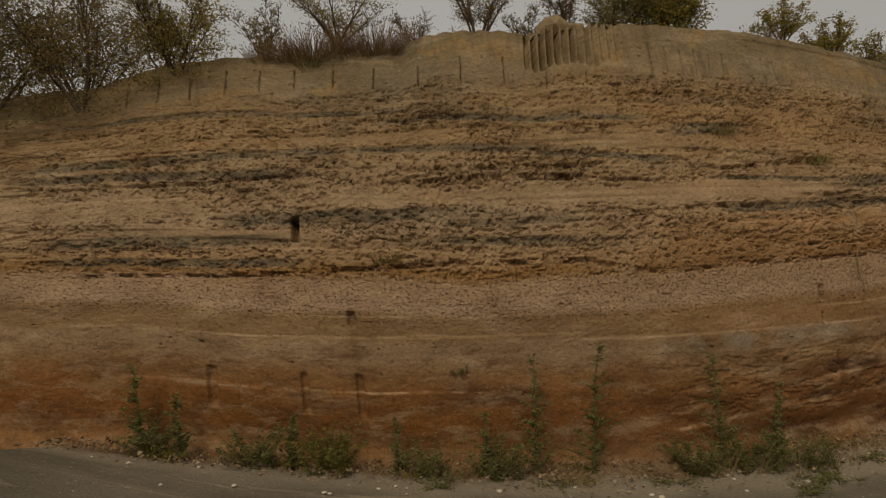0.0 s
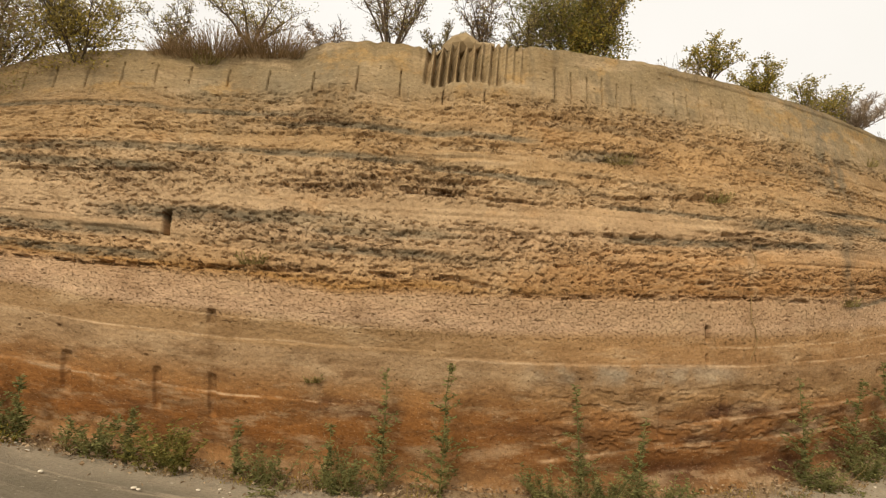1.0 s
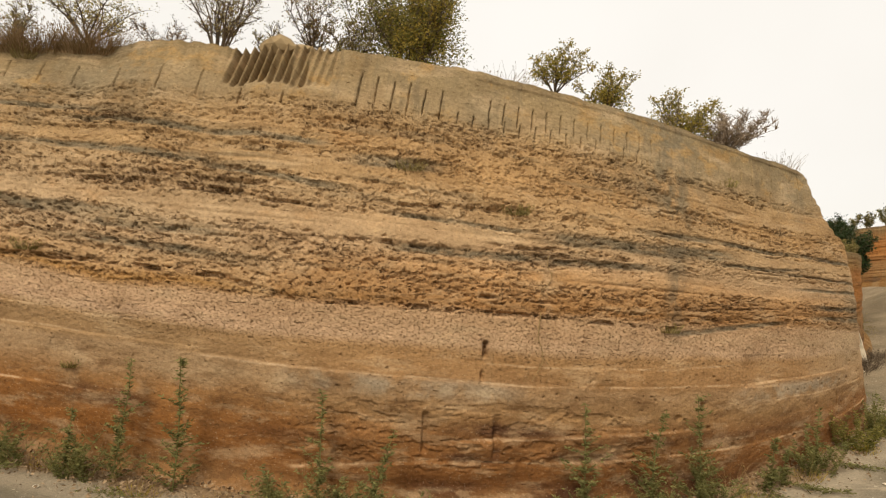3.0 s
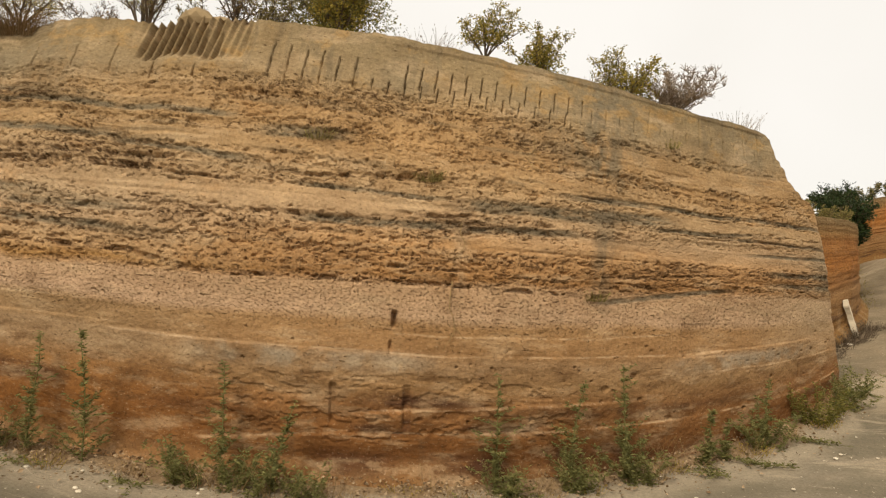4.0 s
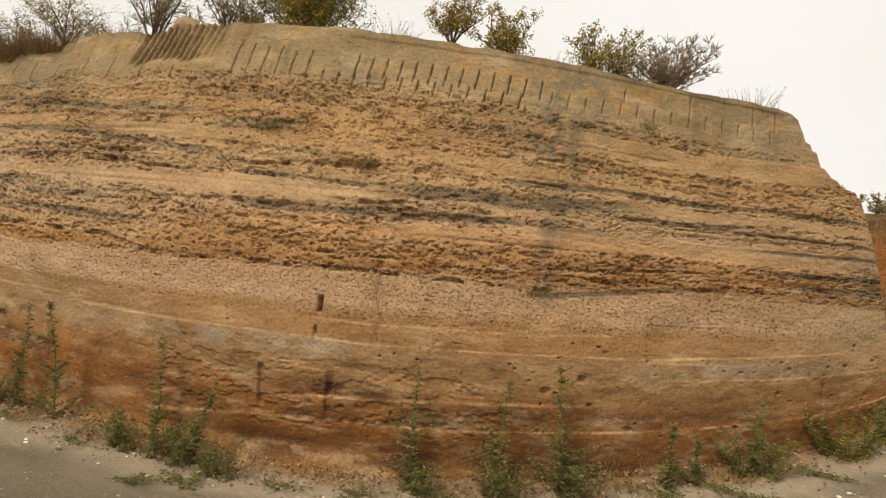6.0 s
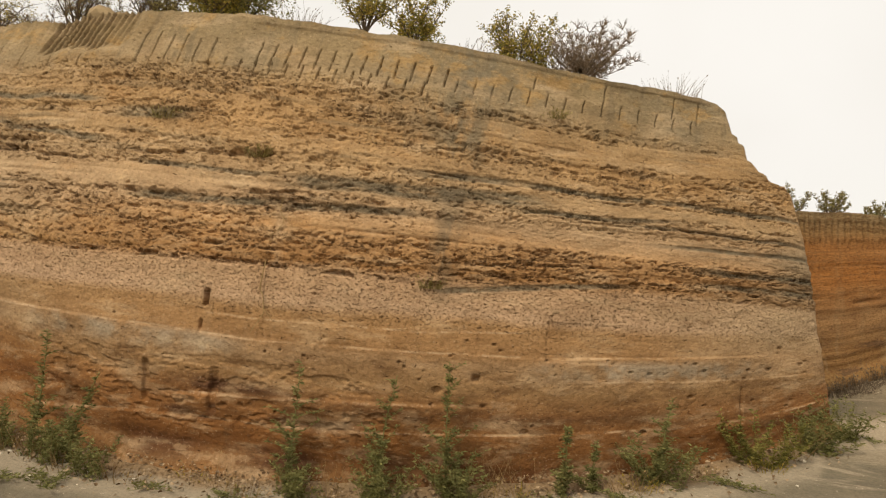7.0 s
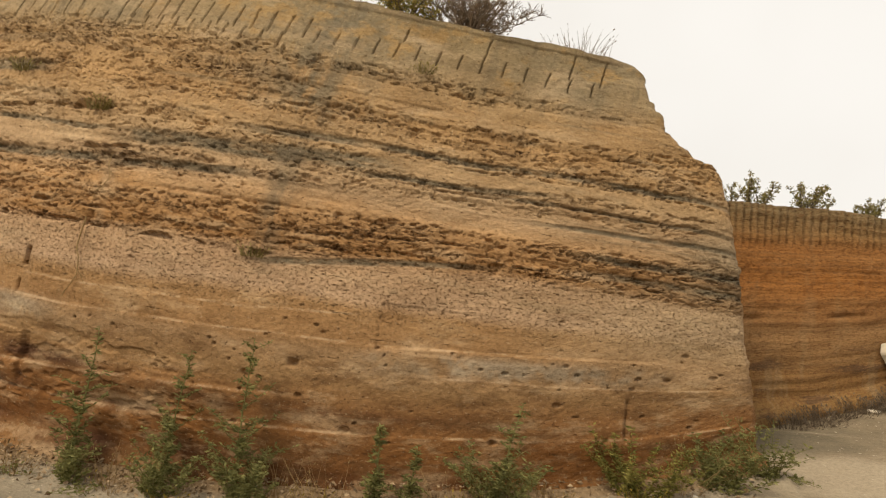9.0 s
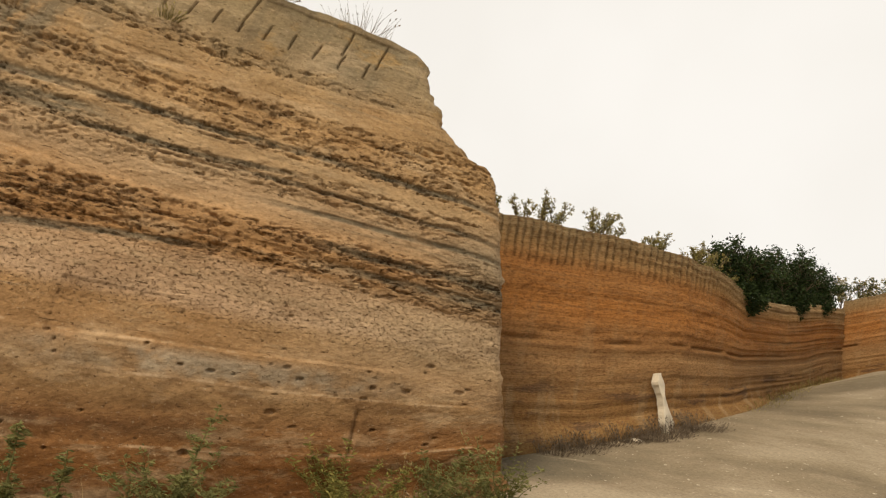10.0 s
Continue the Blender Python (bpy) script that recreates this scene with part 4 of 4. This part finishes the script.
# weeds at the foot
for i, (x, out, h, lean, bushy) in enumerate(((1.25, .22, 1.28, .06, .5), (.72, .25, 1.12, .16, .4), (2.5, .3, 1.1, .0, .5), (2.95, .35, .85, .22, .4), (4.82, .28, 1.12, .0, .75), (5.5, .26, 1.05, .03, .7), (6.02, .28, 1.15, .0, .9),
                                              (6.85, .3, .62, .02, .6), (7.55, .3, .78, .06, .7), (-2.55, .25, .85, .02, .5), (-2.2, .3, .6, -.05, .5), (7.05, .28, .5, .1, .5), (-.45, .25, .55, .0, .2), (.3, .2, .62, .05, .2), (-1.3, .3, .5, 0, .3))):
    tall_weed("tall_weed", "tall upright green weed with narrow leaves below the face", foot_at(x, out), h, 60 + i, lean, bushy, "tall weeds along the face")
for i, (x, out, h, w, n, mat) in enumerate(((-2.4, .3, .3, .6, 500, LEAF_WEED), (-1.6, .3, .34, .6, 700, LEAF_WEED), (-1.0, .32, .36, .75, 1100, LEAF_GREEN), (-.2, .3, .3, .6, 420, LEAF_WEED), (.45, .3, .36, .6, 600, LEAF_WEED),
                                            (2.25, .35, .42, .55, 600, LEAF_WEED), (2.75, .4, .34, .8, 800, LEAF_WEED), (3.3, .45, .24, .7, 420, LEAF_WEED), (4.9, .35, .3, .45, 420, LEAF_WEED), (5.55, .35, .32, .5, 500, LEAF_WEED),
                                            (6.1, .35, .4, .6, 800, LEAF_WEED), (7.6, .35, .42, .65, 800, LEAF_WEED), (8.35, .3, .42, .7, 1100, LEAF_GREEN), (8.85, .35, .38, .6, 900, LEAF_WEED), (9.1, .3, .5, .4, 400, LEAF_WEED))):
    low_weed("low_weed", "low bushy green weed at the foot of the face", foot_at(x, out), h * 1.15, w * 1.1, int(n * 2.2), 90 + i, mat, "low weeds along the face")
for i, (x, out, w, n) in enumerate(((3.25, .75, .5, 300), (2.9, .9, .35, 160), (4.55, .5, .3, 160), (6.9, .55, .6, 260), (7.4, .6, .5, 260), (8.1, .55, .5, 220), (1.9, .5, .4, 120), (3.9, .5, .3, 120), (-.1, .55, .4, 140), (9.25, .4, .5, 200), (5.2, .5, .4, 120), (.9, .5, .4, 120))):
    low_weed("creeping_weed", "creeping green weed spreading over the dusty floor", foot_at(x, out), .08, w, n, 120 + i, LEAF_WEED, "creeping weeds", 10, .9)


# loose litter along the foot
def litter():
    rng = random.Random(5)
    bits = Bits()
    for _ in range(5200):
        x = rng.uniform(-3.4, 9.1)
        out = abs(rng.gauss(.22, .22))
        y = float(face_y(x, float(along(x, FOOT)))) - out
        z = float(floor_z(x, y)) + .02 + .07 * math.exp(-abs(out - .1) / .22) + rng.uniform(0, .015)
        a = rng.uniform(0, 6.283)
        s = rng.uniform(.012, .05)
        bits.leaf(Vector((x, y, z)), Vector((math.cos(a), math.sin(a), rng.uniform(-.1, .5))), s, s * rng.uniform(.3, .9), rng)
    ob = new("leaf_litter", bits.mesh("leaf_litter", LITTER))
    tagged(ob, "dry brown leaf litter and straw along the foot of the face", "litter", kind="stuff")


litter()


def rock(name, label, place, size, seed, material, category="stone", group=""):
    bm = bmesh.new()
    bmesh.ops.create_icosphere(bm, subdivisions=2, radius=1)
    for v in bm.verts:
        k = 1 + .35 * (noise.noise(v.co * 1.4 + Vector((seed, seed * .7, 0))))
        v.co = Vector((v.co.x * size[0] * k, v.co.y * size[1] * k, v.co.z * size[2] * k))
    me = bpy.data.meshes.new(name)
    bm.to_mesh(me)
    bm.free()
    me.materials.append(material)
    ob = new(name, me)
    ob.location = (place[0], place[1], place[2] + size[2] * .4)
    return tagged(ob, label, category, group)


rs = random.Random(9)
for i in range(70):
    x = rs.uniform(-3, 9)
    x, y, z = foot_at(x, abs(rs.gauss(.4, .5)) + .1)
    s = rs.uniform(.008, .026)
    rock("pebble", "small pale limestone chip on the floor", (x, y, z - .01), (s, s * rs.uniform(.6, 1), s * .5), i, PALE_STONE, "pebble", "chips on the floor")


# blocks lying on the crest
for i, (x, back, s) in enumerate(((3.38, .1, (.16, .12, .09)), (3.62, .12, (.13, .1, .07)), (1.5, .15, (.2, .16, .12)), (1.72, .2, (.16, .14, .08)), (7.1, .1, (.06, .05, .035)), (4.0, .1, (.1, .08, .04)), (.45, .15, (.2, .12, .05)))):
    rock("crest_stone", "weathered grey-tan stone block lying on the crest", tuple(Vector(crest_at(x, back)) - Vector((0, 0, .05))), s, 70 + i, SOIL, "stone", "stones on the crest")


def root_strand(name, label, x, z0, z1, seed, thick=.006):
    """A dry root hanging down the face."""
    rng = random.Random(seed)
    bits, pts = Bits(), []
    for i in range(15):
        z = z1 + (z0 - z1) * i / 14
        xx = x + .06 * math.sin(i * .55 + seed) * i / 14 + rng.uniform(-.006, .006)
        pts.append(Vector((xx, float(face_y(xx, z)) - .035, z)))
    bits.tube(pts, thick, thick * .5, 5)
    for k in (5, 9):
        bits.tube(bend(pts[k], Vector((rng.uniform(-1, 1), 0, -1)), .16, rng, 5, 0, .2), thick * .5, .001, 4)
    tagged(new(name, bits.mesh(name, STRAW)), label, "root")


root_strand("dry_root", "pale dry root hanging down the rock face", 4.36, -.95, -.3, 3)
root_strand("dry_root", "thin pale dry root on the rock face", 4.42, -.15, .25, 4, .004)
root_strand("dry_root", "thin dry root hanging from the crest", 5.05, .8, 1.2, 6, .004)
for i, (x, out, h) in enumerate(((2.35, .35, .5), (2.65, .4, .42), (3.1, .5, .45), (3.5, .45, .3), (5.15, .3, .4), (6.3, .3, .55), (6.6, .35, .4), (7.3, .35, .45), (.1, .3, .5), (.5, .28, .6), (-.5, .3, .4), (-1.8, .35, .4), (1.0, .3, .4), (4.3, .3, .3), (8.6, .3, .5))):
    tuft("dry_stalk", "dry brown dead stalks among the weeds", foot_at(x, out), h, .3, 16, STRAW, 300 + i, "dead stalks", "dead stalks along the face")
for i, x in enumerate(np.arange(-2.8, 8.8, .45)):
    tuft("grass_tuft", "short dry yellow-green grass tuft along the face", foot_at(float(x) + rs.uniform(-.2, .2), .32 + rs.uniform(-.1, .15)), rs.uniform(.06, .14), .3, 60, LEAF_YELLOW if i % 2 else STRAW, 330 + i, "grass", "grass along the face")


# ---- beyond the corner ----
def on_far(s, out, up=0.0):
    n2 = Vector((FARD.y, -FARD.x, 0))
    p = FAR0 + FARD * s + n2 * (out + float(along(s, FAR_BULGE)))
    return (p.x, p.y, float(floor_z(p.x, p.y)) + up)


def on_far_crest(s, back):
    n2 = Vector((FARD.y, -FARD.x, 0))
    p = FAR0 + FARD * s + n2 * (float(along(s, FAR_BULGE)) - back)
    return (p.x, p.y, float(along(s, FAR_CREST)) - .02)


def leaning_slab():
    """A rough sawn-off slab of pale stone propped against the east face."""
    bm = bmesh.new()
    prof, n = [], 22
    for i in range(n + 1):
        f = i / n
        half = .032 + .03 * (1 - f) + .018 * math.sin(f * 9) + .012 * noise.noise(Vector((f * 9, 2, 0)))
        prof.append((f * .6, 1.2 * half * (1 - .45 * max(0, f - .85) / .15)))
    rings = []
    for z, half in prof:
        off = .015 * noise.noise(Vector((z * 7, 5, 0)))
        ring = []
        for sx, sy in ((-1, -1), (-.3, -1.25), (.45, -1.1), (1, -.8), (1, .8), (-1, 1)):
            ring.append(bm.verts.new((sx * half * 1.0 + off, sy * .035 + .008 * noise.noise(Vector((z * 9, sx, sy))), z)))
        rings.append(ring)
    for a, b in zip(rings, rings[1:]):
        for k in range(6):
            bm.faces.new((a[k], a[(k + 1) % 6], b[(k + 1) % 6], b[k]))
    bm.faces.new(rings[0][::-1])
    bm.faces.new(rings[-1])
    me = bpy.data.meshes.new("stone_slab")
    bm.to_mesh(me)
    bm.free()
    me.materials.append(PALE_STONE)
    ob = new("stone_slab", me)
    x, y = on_far(-.82, .14)[:2]
    ob.matrix_world = pose(x, y, float(floor_z(x, y)) - .02, 0, 0, math.degrees(math.atan2(FARD.y, FARD.x))) @ pose(0, 0, 0, -14, -13, 0)
    tagged(ob, "pale weathered stone slab leaning against the orange face", "stone slab")


leaning_slab()


for i, (s, back, h, w, n) in enumerate(((1.0, .2, .84, 1.0, 8000), (3.7, .25, 1.08, 1.05, 8000), (5.5, .2, .82, .8, 5200))):
    shrub("evergreen_bush", "dense dark green rounded bush on the far crest", tuple(Vector(on_far_crest(s, back)) - Vector((0, 0, .15))), h, w, n, .06, LEAF_DARK, 200 + i, 22, twigs=1, category="bush", low=.0, group="dark bushes on the far crest")
for i in range(18):
    s = -2.8 + i * .26 + rs.uniform(-.1, .1)
    shrub("shrub", "small sparse grey-green shrub on the far crest", on_far_crest(s, .15 + rs.uniform(0, .3)), rs.uniform(.18, .38), rs.uniform(.22, .42), 420, .032, LEAF_OLIVE, 220 + i, 4, category="shrub", group="shrubs on the far crest", front=LEAF_GREEN)
for i in range(8):
    s = 4.4 + i * .35
    p = END + Vector((.866, -.5, 0)) * (i * .4 - .3)
    shrub("shrub", "distant olive-green shrub on the far crest", (p.x + .3, p.y + .5, 1.98 + .1 * i), rs.uniform(.5, .75), .7, 700, .06, LEAF_OLIVE, 240 + i, 5, category="shrub", group="shrubs on the distant crest", front=LEAF_DARK)
for i in range(9):
    tuft("dry_bush", "low purplish-brown dead brush at the foot of the orange face", on_far(-2.1 + i * .19, .22 + rs.uniform(-.05, .08)), rs.uniform(.10, .2), .42, 260, BARK, 260 + i, "brush", "dead brush along the far foot")
for i in range(16):
    tuft("grass_tuft", "green-brown grass tuft along the far foot", on_far(.9 + i * .38, .2), rs.uniform(.06, .14), .35, 50, LEAF_OLIVE, 280 + i, "grass", "grass along the far foot")
for i, (s, out) in enumerate(((-1.3, .25),)):
    rock("white_stone", "small white stone on the floor by the far face", on_far(s, out), (.06, .03, .018), 50 + i, PALE_STONE)
